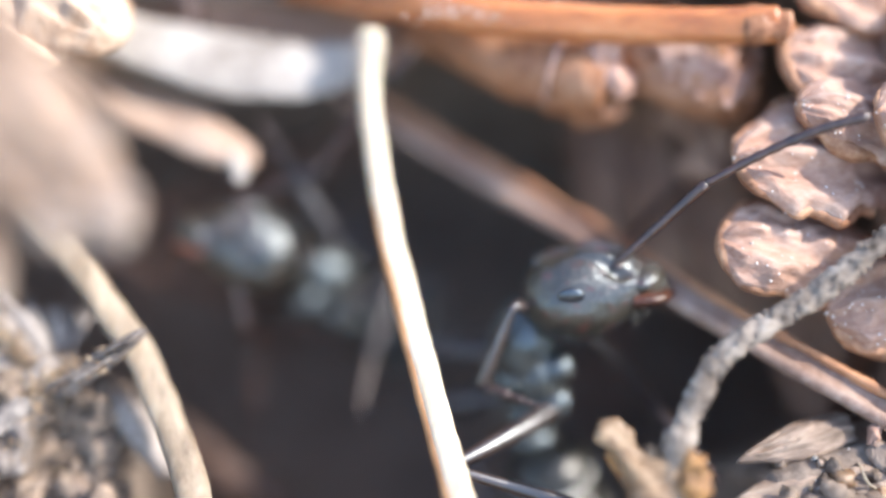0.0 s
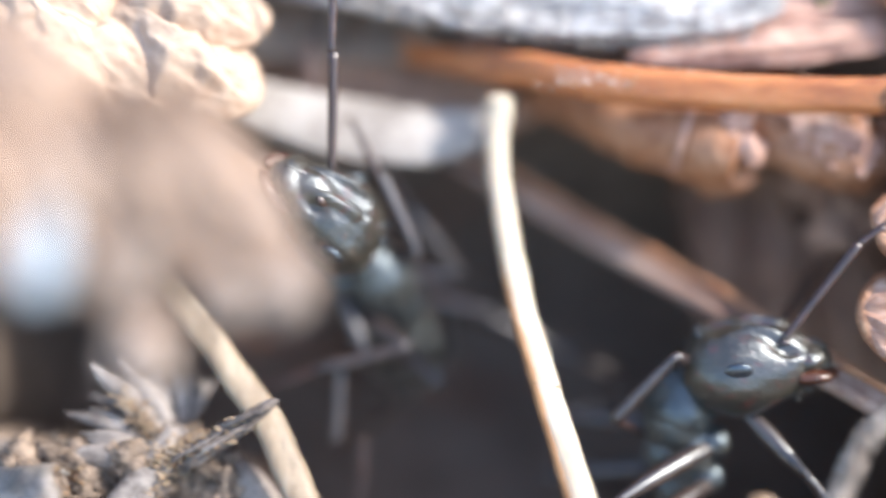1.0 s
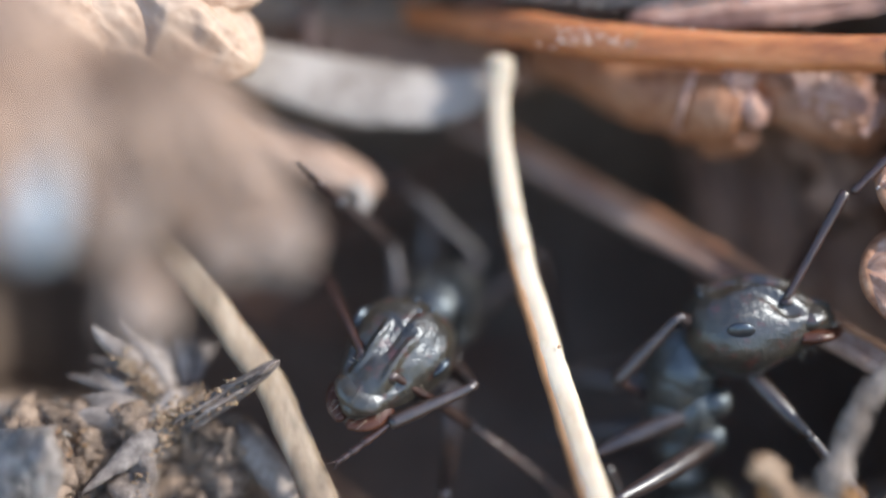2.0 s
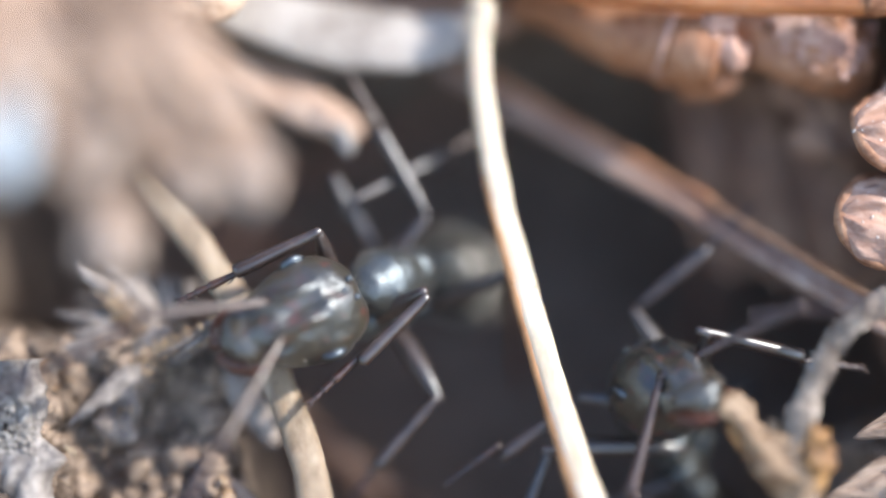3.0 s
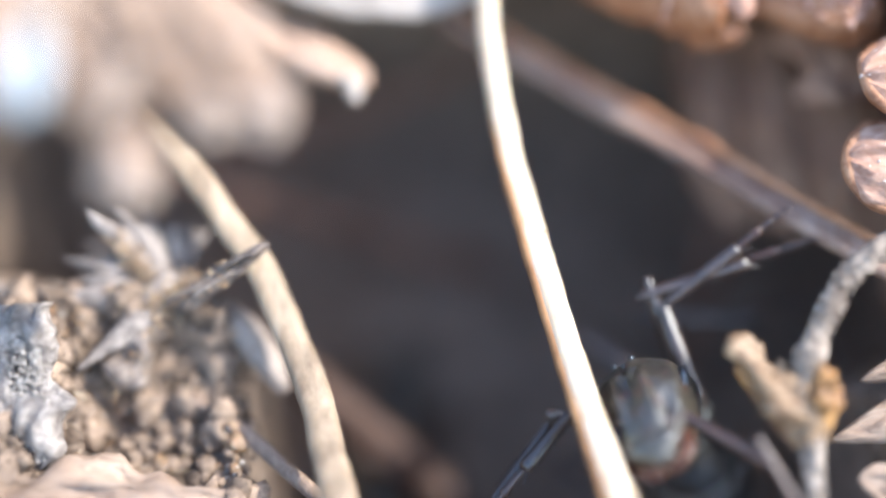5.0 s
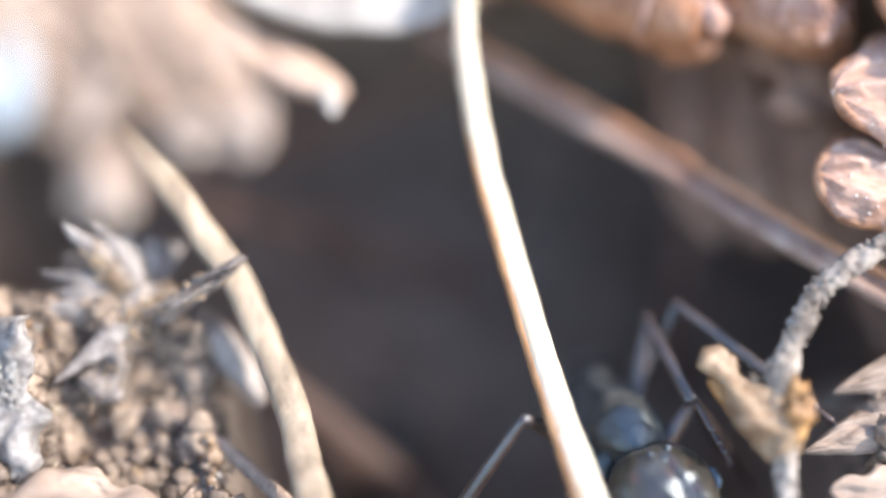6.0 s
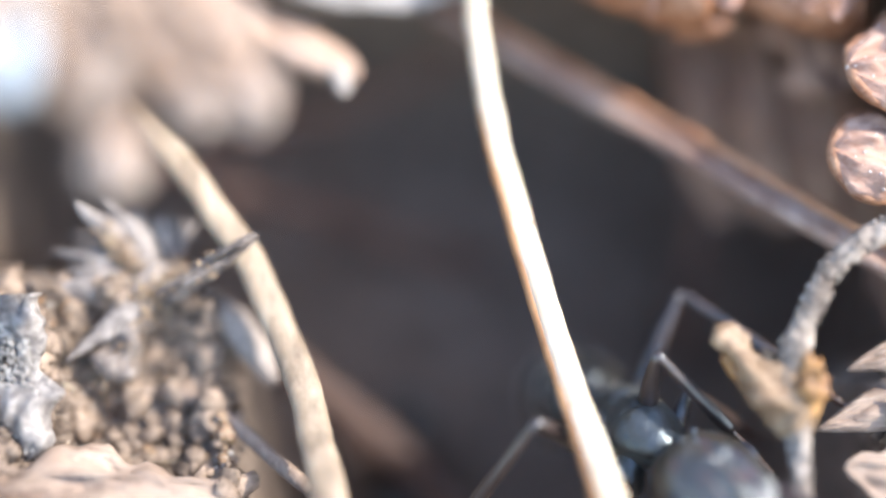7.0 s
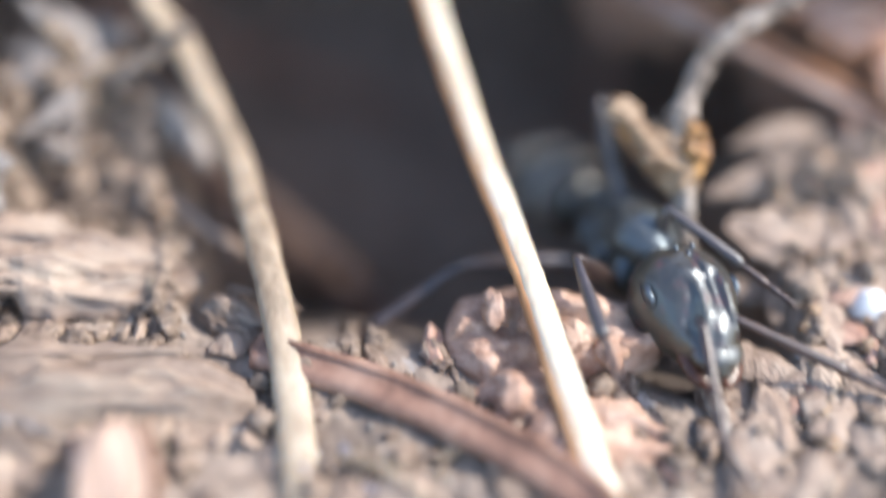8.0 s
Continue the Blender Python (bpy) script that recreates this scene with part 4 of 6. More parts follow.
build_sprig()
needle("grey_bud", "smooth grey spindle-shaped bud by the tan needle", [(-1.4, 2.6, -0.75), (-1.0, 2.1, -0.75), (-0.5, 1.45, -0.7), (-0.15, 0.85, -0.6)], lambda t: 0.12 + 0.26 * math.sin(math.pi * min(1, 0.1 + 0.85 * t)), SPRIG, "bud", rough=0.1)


# ---- loose crumbs ----
def surface(x, y):
    return litter(x, y) - 10.5 * hole(x, y) + 0.35 * noise.fractal(Vector((x * 0.5, y * 0.5, 0)), 1.0, 2.0, 5)


def crumbs(name, label, mat, count, sizes, spots, detail=2, flatten=1.0):
    """Lumpy crumbs strewn over the soil, joined into one mesh."""
    rnd = random.Random(name)
    one = bmesh.new()
    bmesh.ops.create_icosphere(one, subdivisions=detail, radius=1.0)
    one.verts.ensure_lookup_table()
    ball = [w.co.normalized() for w in one.verts]
    sides = [[w.index for w in f.verts] for f in one.faces]
    one.free()
    verts, faces = [], []
    made = 0
    while made < count:
        x0, x1, y0, y1 = rnd.choice(spots)
        x, y = rnd.uniform(x0, x1), rnd.uniform(y0, y1)
        if hole(x, y) > 0.12:
            continue
        r = sizes[0] + (sizes[1] - sizes[0]) * rnd.random() ** 2.5
        size = Vector((r * rnd.uniform(0.8, 1.3), r * rnd.uniform(0.7, 1.1), r * flatten * rnd.uniform(0.6, 1.0)))
        turn = Euler([rnd.uniform(0, 3.14) for k in range(3)]).to_matrix()
        at, seed, base = Vector((x, y, surface(x, y) + r * 0.45)), rnd.uniform(0, 50), len(verts)
        for d in ball:
            k = 1 + 0.75 * noise.fractal(d * 1.9 + Vector((seed, seed * 0.7, -seed)), 1.0, 2.0, 3)
            verts.append((at + turn @ Vector((d.x * size.x, d.y * size.y, d.z * size.z)) * k) * MM)
        faces += [[base + n for n in f] for f in sides]
        made += 1
    me = bpy.data.meshes.new(name)
    me.from_pydata(verts, [], faces)
    me.polygons.foreach_set("use_smooth", [True] * len(faces))
    me.materials.append(mat)
    ob = new(name, me)
    ob.matrix_basis = BANK
    return tagged(ob, label, "soil", kind="stuff")


MOUND = [(-6, -0.6, -2.5, 3.4), (-6, -0.6, -2.5, 3.4), (-5, -1.0, 0.5, 3.2)]
FLOOR = [(-6, 15, -7, -2.6), (11.5, 16, -4, 3), (-6, 0, -4, -0.8)]
crumbs("soil_crumbs", "brown crumbs of soil", CRUMB, 2600, (0.02, 0.34), MOUND + MOUND + MOUND + FLOOR)
NEAR = [(-6, 15, -7.5, -3.4)]
crumbs("ground_crumbs", "grey-brown crumbs and bits of bark on the ground", CHIP, 420, (0.05, 0.3), NEAR, 2, 0.6)
crumbs("amber_crumbs", "translucent ochre crumbs of resin and soil", AMBERCRUMB, 320, (0.04, 0.26), MOUND + [(11.5, 16, -5, 1)])
crumbs("sand_grains", "pale glinting grains of sand", GRAIN, 1900, (0.018, 0.1), MOUND + MOUND + FLOOR, 1)


def chips(name, label, mat, count, seed, spots, sizes=(0.5, 1.5)):
    rnd = random.Random(seed)
    bm = bmesh.new()
    made = 0
    while made < count:
        x0, x1, y0, y1 = rnd.choice(spots)
        x, y = rnd.uniform(x0, x1), rnd.uniform(y0, y1)
        if hole(x, y) > 0.1:
            continue
        one = scale_body(bmesh.new(), rnd.uniform(*sizes), 0.55 * rnd.uniform(*sizes), rnd.uniform(0.08, 0.2), curl=rnd.uniform(-0.04, 0.06), bulge=0.06, rough=0.4, wobble=0.5, stub=rnd.uniform(0.5, 1), seed=rnd.uniform(0, 60), point=rnd.random() * 0.7, nu=10, nv=8)
        a = rnd.uniform(0, 6.28)
        slope = (litter(x, y + 0.4) - litter(x, y - 0.4)) / 0.8
        way = Vector((math.cos(a), math.sin(a), slope * math.sin(a) + rnd.uniform(-0.1, 0.1)))
        bmesh.ops.transform(one, matrix=axes((x, y, surface(x, y) + 0.1), way, (rnd.uniform(-0.15, 0.15), -slope + rnd.uniform(-0.15, 0.15), 1)), verts=one.verts)
        me = bpy.data.meshes.new("chip")
        one.to_mesh(me)
        one.free()
        bm.from_mesh(me)
        bpy.data.meshes.remove(me)
        made += 1
    return thing(name, label, "litter", BANK, bm, mat, kind="stuff")


chips("litter", "scattered pale flakes of bark and wood", CHIP, 90, 5, FLOOR + [(-8, 17, 12, 15)])
chips("ground_litter", "broad flat flakes of bark and wood covering the soil", CHIP, 62, 9, [(-6, 15, -7.5, -3.2), (9.8, 16, -6, -0.6)], (0.9, 2.4))
chips("cone_litter", "scattered red-brown flakes of cone", CONE, 36, 6, FLOOR + [(-8, 17, 12, 15)])


def fibres(count, seed):
    rnd = random.Random(seed)
    bm = bmesh.new()
    made = 0
    while made < count:
        x0, x1, y0, y1 = rnd.choice(MOUND + FLOOR)
        x, y, a = rnd.uniform(x0, x1), rnd.uniform(y0, y1), rnd.uniform(0, 6.28)
        if hole(x, y) > 0.1:
            continue
        d = Vector((math.cos(a), math.sin(a), rnd.uniform(-0.2, 0.3))) * rnd.uniform(0.4, 1.1)
        p = Vector((x, y, surface(x, y) + 0.22))
        tube(bm, [p - d / 2, p + Vector((rnd.uniform(-0.1, 0.1), rnd.uniform(-0.1, 0.1), 0.12)), p + d / 2], rnd.uniform(0.015, 0.035), sides=6, per=4, rough=0.4)
        made += 1
    return thing("plant_fibres", "scattered dry plant fibres in the soil", "litter", BANK, bm, TAN, kind="stuff")


fibres(45, 12)


def build_lichen():
    """A tuft of curled lichen lobes and threads at the foot of the tan needle."""
    rnd = random.Random(15)
    tuft = thing("lichen_tuft", "curled greyish-purple lichen tuft on the litter", "lichen", bank(3.9, -5.55, 4.6))
    for k in range(26):
        p = Vector((rnd.gauss(0, 0.75), rnd.gauss(0, 0.28), rnd.uniform(-0.1, 0.35)))
        bm = scale_body(bmesh.new(), rnd.uniform(0.35, 0.8), rnd.uniform(0.2, 0.45), 0.05, curl=rnd.uniform(-0.5, 0.6), bulge=rnd.uniform(-0.1, 0.15), rough=0.5, wobble=0.5, seed=k * 1.7, notch=rnd.uniform(0, 0.25), nu=12, nv=8)
        part("lobe", bm, LICHEN, tuft, at=metres(axes(p, (rnd.gauss(0, 1), rnd.gauss(0.4, 0.8), rnd.uniform(0.1, 1)), (rnd.uniform(-0.5, 0.5), 0.4, 1))))
    for k in range(5):
        a = Vector((rnd.uniform(-1, 0.6), rnd.uniform(-0.3, 0.4), 0.2))
        bm = tube(bmesh.new(), [a, a + Vector((0.3, 0.35, 0.35)), a + Vector((0.9, 0.25, 0.3)), a + Vector((1.2, -0.2, 0.1))], 0.03, sides=6, per=6)
        part("thread", bm, TAN, tuft)


build_lichen()


# ---- the ants ----
# An ant's own space: x ahead, y to its left, z up its back, in mm, from the middle of its mesosoma.
HIPS = {"fl": (0.95, 0.4, -0.95), "fr": (0.95, -0.4, -0.95), "ml": (0.05, 0.45, -0.72), "mr": (0.05, -0.45, -0.72), "hl": (-0.75, 0.42, -0.65), "hr": (-0.75, -0.42, -0.65)}
REST = {"fl": (3.0, 2.4, -1.3), "fr": (3.0, -2.4, -1.3), "ml": (0.3, 3.4, -1.5), "mr": (0.3, -3.4, -1.5), "hl": (-3.4, 3.2, -1.4), "hr": (-3.4, -3.2, -1.4)}
BONES = {"f": (2.2, 1.9, 1.5), "m": (2.2, 2.0, 1.6), "h": (2.7, 2.6, 1.9)}
LONG_BONES = {**BONES, "m": (3.2, 2.4, 1.6), "h": (3.5, 2.8, 1.9)}
NECK, WAIST = Vector((1.5, 0, 0.1)), Vector((-1.75, 0, -0.15))
SCAPE = 2.5


def segment(length, r0, r1, bow=0.0, waist=0.0):
    return tube(bmesh.new(), [(0, 0, 0), (length * 0.33, 0, bow), (length * 0.7, 0, bow), (length, 0, 0)], lambda t: (r0 + (r1 - r0) * t) * (1 + waist * math.sin(math.pi * t)), sides=10, per=5)


def bristles(bm, places, rnd, length=0.22, r=0.009):
    for p, n in places:
        d = (Vector(n) + Vector((rnd.uniform(-0.4, 0.4), rnd.uniform(-0.4, 0.4), rnd.uniform(-0.3, 0.3)))).normalized()
        tube(bm, [Vector(p), Vector(p) + d * length * 0.5, Vector(p) + d * length], lambda t: r * (1 - 0.8 * t), sides=4, per=1)


def ellipsoid_spots(rnd, count, size, at, test):
    out = []
    while len(out) < count:
        d = Vector((rnd.gauss(0, 1), rnd.gauss(0, 1), rnd.gauss(0, 1))).normalized()
        if test(d):
            out.append((Vector(at) + Vector((d.x * size[0], d.y * size[1], d.z * size[2])), d))
    return out


def build_ant(label, bones):
    rnd = random.Random(label)
    ant = thing("ant", label, "ant", BANK, group="ants at the nest")
    # mesosoma: pronotum, mesonotum and sloping propodeum
    bm = bmesh.new()
    made = bmesh.ops.create_uvsphere(bm, u_segments=28, v_segments=24, radius=1.0)["verts"]
    for v in made:
        d = v.co.copy()
        x = d.x
        wide = 0.5 + 0.2 * math.exp(-((x - 0.5) / 0.4) ** 2) - 0.08 * math.exp(-((x + 0.15) / 0.2) ** 2)
        high = 0.62 + 0.16 * math.exp(-((x - 0.45) / 0.35) ** 2) - 0.1 * math.exp(-((x + 0.2) / 0.12) ** 2)
        v.co = Vector((x * 1.65, d.y * wide * 1.2, d.z * high * (1.12 if d.z > 0 else 1.0) + 0.16 * (1 - x * x) - 0.22 * max(0, -x)))
    meso = part("mesosoma", bm, ANT, ant)
    bm = bmesh.new()
    bristles(bm, ellipsoid_spots(rnd, 26, (1.45, 0.6, 0.85), (0, 0, 0.05), lambda d: d.z > 0.3), rnd)
    part("bristles", bm, HAIR, meso)
    # plates of their own: pronotum with its collar, mesonotum, side plates and propodeum
    bm = bmesh.new()
    made = bmesh.ops.create_uvsphere(bm, u_segments=32, v_segments=26, radius=1.0)["verts"]
    for v in made:
        d = v.co.copy()
        fold = 0.05 * math.exp(-((d.x - 0.72) / 0.1) ** 2) - 0.05 * math.exp(-((d.x - 0.5) / 0.09) ** 2)
        k = 1 + fold + 0.03 * noise.fractal(d * 1.6, 1.0, 2.0, 3)
        v.co = Vector((0.78 + d.x * 0.86, d.y * (0.8 - 0.2 * max(0.0, d.x)) * k, 0.18 + d.z * (0.74 - 0.2 * max(0.0, d.x) - (0.2 if d.z < 0 else 0.0)) * k))
    part("pronotum", bm, ANT, ant)
    part("mesonotum", blob(bmesh.new(), (0.5, 0.5, 0.42), (-0.22, 0, 0.5), 0.06, 1, 4, 4), ANT, ant)
    part("propodeum", blob(bmesh.new(), (0.62, 0.52, 0.5), (-1.0, 0, 0.12), 0.07, 1, 5, 4, turn=(0, 18, 0)), ANT, ant)
    for s in (1, -1):
        part("side_plate", blob(bmesh.new(), (0.52, 0.26, 0.46), (-0.1, s * 0.46, -0.06), 0.1, 1.2, 6, 4, turn=(0, 25, 0)), ANT, ant)
    bm = blob(bmesh.new(), (0.3, 0.34, 0.55), (-1.75, 0, 0.05), 0.04, 1, 1, 3)
    part("petiole", bm, ANT, ant)
    for key, hip in HIPS.items():
        rise = 0.85 if key[0] == "f" else 0.55
        out = 0.06 if hip[1] > 0 else -0.06
        bm = tube(bmesh.new(), [Vector(hip) + Vector((-0.12, -out, rise)), Vector(hip) + Vector((0.0, out, rise * 0.55)), Vector(hip) + Vector((0.02, 0, rise * 0.2)), Vector(hip)], lambda t: 0.2 + 0.16 * math.sin(math.pi * min(1, 0.15 + 0.6 * t)) - 0.12 * t * t, sides=14, per=5, rough=0.08, freq=2)
        part("coxa", bm, ANT, ant)
    # gaster, hung at the waist, x backwards
    gaster = part("gaster", segment(0.5, 0.12, 0.16), GASTER, ant)
    rings = [(0.2, 1.15), (1.0, 1.35), (1.8, 1.2), (2.5, 0.85)]
    for k, (x, r) in enumerate(rings):
        bm = bmesh.new()
        made = bmesh.ops.create_uvsphere(bm, u_segments=28, v_segments=20, radius=1.0)["verts"]
        for v in made:
            d = v.co.copy()
            v.co = Vector((x + 0.75 + d.x * (0.78 if k else 0.85), d.y * r * 0.92, d.z * r * 0.88 + 0.05))
        part("tergite", bm, GASTER, gaster)
        bm = bmesh.new()
        lines = []
        for j in range(7):
            dx = (0.1 if k else -0.12) + (0.22 if k else 0.3) * j / 6
            ring = math.sqrt(1 - dx * dx) * (1.0 + 0.035 * math.sin(math.pi * j / 6))
            lines.append([bm.verts.new((x + 0.75 + dx * (0.78 if k else 0.85), math.cos(a) * r * 0.92 * ring, math.sin(a) * r * 0.88 * ring + 0.05)) for a in [i * math.pi / 20 for i in range(40)]])
        for low, top in zip(lines, lines[1:]):
            for i in range(40):
                bm.faces.new((low[i], low[(i + 1) % 40], top[(i + 1) % 40], top[i]))
        part("hair_band", bm, SILK, gaster, "pale silky band of hairs")
    bm = bmesh.new()
    for k, (x, r) in enumerate(rings):
        bristles(bm, ellipsoid_spots(rnd, 30, (0.5, r * 0.92, r * 0.88), (x + 0.95, 0, 0.05), lambda d: d.z > -0.2), rnd, 0.26, 0.011)
        bristles(bm, [(p, Vector(n) * 0.25 + Vector((1, 0, 0))) for p, n in ellipsoid_spots(rnd, 110, (0.78, r * 0.93, r * 0.89), (x + 0.75, 0, 0.05), lambda d: d.z > -0.5 and 0.0 < d.x < 0.42)], rnd, 0.2, 0.011)
    part("bristles", bm, HAIR, gaster)
    # head, pivoting at the neck, x ahead
    bm = bmesh.new()
    made = bmesh.ops.create_uvsphere(bm, u_segments=64, v_segments=48, radius=1.0)["verts"]
    for v in made:
        d = v.co.copy()
        x = d.x
        wide = 1.08 - 0.36 * max(0.0, x + 0.25) ** 1.2 - 0.04 * max(0.0, -x)
        nick = 0.16 * math.exp(-(d.y / 0.35) ** 2) * smooth_step(-0.6, -1.0, x)
        v.co = Vector((1.25 + x * (1.42 if x < 0 else 1.85) + nick, d.y * wide * 1.08, d.z * (1.06 - 0.4 * max(0.0, x + 0.1))))
        v.co.z += 0.08 * math.exp(-((v.co.x - 2.22) / 0.42) ** 2) * (d.z > 0) * math.exp(-(d.y / 0.3) ** 2)
    for v in bm.verts:
        x, y, z = v.co
        x = min(x, 1.25 + (x - 1.25) / 1.3)
        if z > 0:
            ridge = math.exp(-((abs(y) - 0.3 - 0.16 * (x - 1.7) ** 2) / 0.06) ** 2) * smooth_step(1.1, 1.5, x) * smooth_step(2.3, 2.0, x)
            dip = math.exp(-(y / 0.18) ** 2) * math.exp(-((x - 1.75) / 0.25) ** 2)
            pit = math.exp(-((abs(y) - 0.52) / 0.13) ** 2) * math.exp(-((x - 1.95) / 0.2) ** 2)
            cheek = math.exp(-((abs(y) - 0.62) / 0.16) ** 2) * math.exp(-((x - 2.2) / 0.28) ** 2)
            v.co.z += 0.2 * ridge - 0.1 * dip - 0.2 * pit + 0.15 * cheek - 0.06 * math.exp(-(y / 0.05) ** 2) * smooth_step(0.3, 0.8, x) * smooth_step(1.9, 1.4, x)
        v.co += v.normal * 0.045 * noise.fractal(Vector((x, y, z)) * 1.9, 1.0, 2.0, 3)
    head = part("head", bm, ANTHEAD, ant)
    for s in (1, -1):
        part("eye", blob(bmesh.new(), (0.3, 0.12, 0.24), (1.15, s * 0.98, 0.34), 0.02, 1, 1, 3, turn=(s * -25, 0, 0)), EYE, head)
        bm = tube(bmesh.new(), [(2.4, s * 0.44, -0.12), (2.72, s * 0.46, -0.16), (2.96, s * 0.34, -0.2), (3.12, s * 0.08, -0.24)], lambda t: 0.29 - 0.16 * t, flat=0.6, sides=14, per=6)
        for k in range(4):
            tube(bm, [(2.7 + 0.1 * k, s * (0.34 - 0.08 * k), -0.2), (2.74 + 0.09 * k, s * (0.22 - 0.06 * k), -0.22), (2.76 + 0.09 * k, s * (0.13 - 0.04 * k), -0.24)], lambda t: 0.05 * (1 - 0.8 * t), sides=5, per=1)
        part("mandible", bm, MANDIBLE, head, "red-brown toothed mandible")
        part("antenna_socket", blob(bmesh.new(), (0.15, 0.15, 0.09), (2.14, s * 0.36, 0.64), 0.03, 1, 2, 2), ANTRED, head)
    for y, x in ((0, 0.62), (0.2, 0.42), (-0.2, 0.42)):
        part("ocellus", blob(bmesh.new(), (0.07, 0.07, 0.05), (x, y, 0.91), 0.02, 1, 1, 2), EYE, head)
    bm = blob(bmesh.new(), (0.5, 0.6, 0.3), (2.55, 0, 0.16), 0.05, 1, 2, 4)
    tube(bm, [(2.15, 0, 0.5), (2.55, 0, 0.49), (3.0, 0, 0.3)], 0.05, sides=8)
    part("clypeus", bm, ANTHEAD, head)
    bm = bmesh.new()
    bristles(bm, ellipsoid_spots(rnd, 34, (1.45, 0.95, 0.78), (1.45, 0, 0), lambda d: d.z > 0.1 or d.x > 0.5), rnd, 0.2)
    bristles(bm, [((2.95, y, 0.0), (1, 0, -0.3)) for y in (-0.4, -0.25, -0.1, 0.1, 0.25, 0.4)], rnd, 0.3)
    part("bristles", bm, HAIR, head)
    limbs = {"head": head, "gaster": gaster}
    for s, side in ((1, "l"), (-1, "r")):
        limbs["scape_" + side] = part("scape", segment(SCAPE, 0.085, 0.12), ANTRED, ant)
        bm = tube(bmesh.new(), [(0, 0, 0), (1.2, 0, 0.1), (2.4, 0, 0.1), (3.4, 0, -0.05)], lambda t: 0.085 + 0.03 * t + 0.012 * math.sin(t * 62), sides=9, per=10)
        limbs["flag_" + side] = part("flagellum", bm, ANTRED, ant)
    for key in HIPS:
        a, b, c = bones[key[0]]
        limbs["femur_" + key] = part("femur", segment(a, 0.13, 0.1, 0.05, 0.85), ANTLEG, ant)
        bm = segment(b, 0.095, 0.16, 0.0, 0.12)
        tube(bm, [(b, 0, -0.05), (b + 0.15, 0.03, -0.14), (b + 0.3, 0.05, -0.2)], lambda t: 0.035 * (1 - 0.8 * t), sides=5, per=2)
        bristles(bm, [((b * u, 0, -0.09), (0.4, 0, -1)) for u in (0.4, 0.55, 0.7, 0.85, 0.95)], rnd, 0.16)
        limbs["tibia_" + key] = part("tibia", bm, ANTLEG, ant)
        bm = bmesh.new()
        x = 0.0
        for w, r in ((0.46, 0.085), (0.2, 0.08), (0.14, 0.07), (0.1, 0.06)):
            tube(bm, [(x, 0, 0), (x + c * w / 2, 0, 0), (x + c * w, 0, 0)], lambda t: r * (0.7 + 0.45 * t), sides=8, per=3)
            x += c * w
        for s in (1, -1):
            tube(bm, [(x, s * 0.03, 0), (x + 0.1, s * 0.08, 0), (x + 0.15, s * 0.1, -0.08)], lambda t: 0.025 * (1 - 0.7 * t), sides=5, per=2)
        limbs["tarsus_" + key] = part("tarsus", bm, ANTRED, ant)
    return ant, limbs


def aim(p, ahead, up):
    """A pose in mm at p: x ahead, z near up."""
    x = Vector(ahead).normalized()
    z = Vector(up)
    z = z - x * z.dot(x)
    if z.length < 1e-3:
        z = Vector((0, 0.3, 1)) - x * x.dot(Vector((0, 0.3, 1)))
    z.normalize()
    m = Matrix((x, z.cross(x), z)).transposed().to_4x4()
    m.translation = Vector(p)
    return m


def bend(hip, foot, bones, pole):
    """Knee and ankle of a leg from its hip towards its foot; the knee lies on the pole's side."""
    a, b, c = bones
    way = Vector(foot) - hip
    reach = way.length
    pole = (pole - way.normalized() * pole.dot(way.normalized())).normalized()
    ankle = Vector(foot) - (way.normalized() * 0.75 - pole * 0.5).normalized() * c
    w = ankle - hip
    d = min(max(w.length, abs(a - b) + 0.15), a + b - 0.02)
    n = w.normalized()
    ankle = hip + n * d
    along = (a * a - b * b + d * d) / (2 * d)
    knee_pole = (pole - n * pole.dot(n)).normalized()
    knee = hip + n * along + knee_pole * math.sqrt(max(0.0, a * a - along * along))
    return knee, ankle


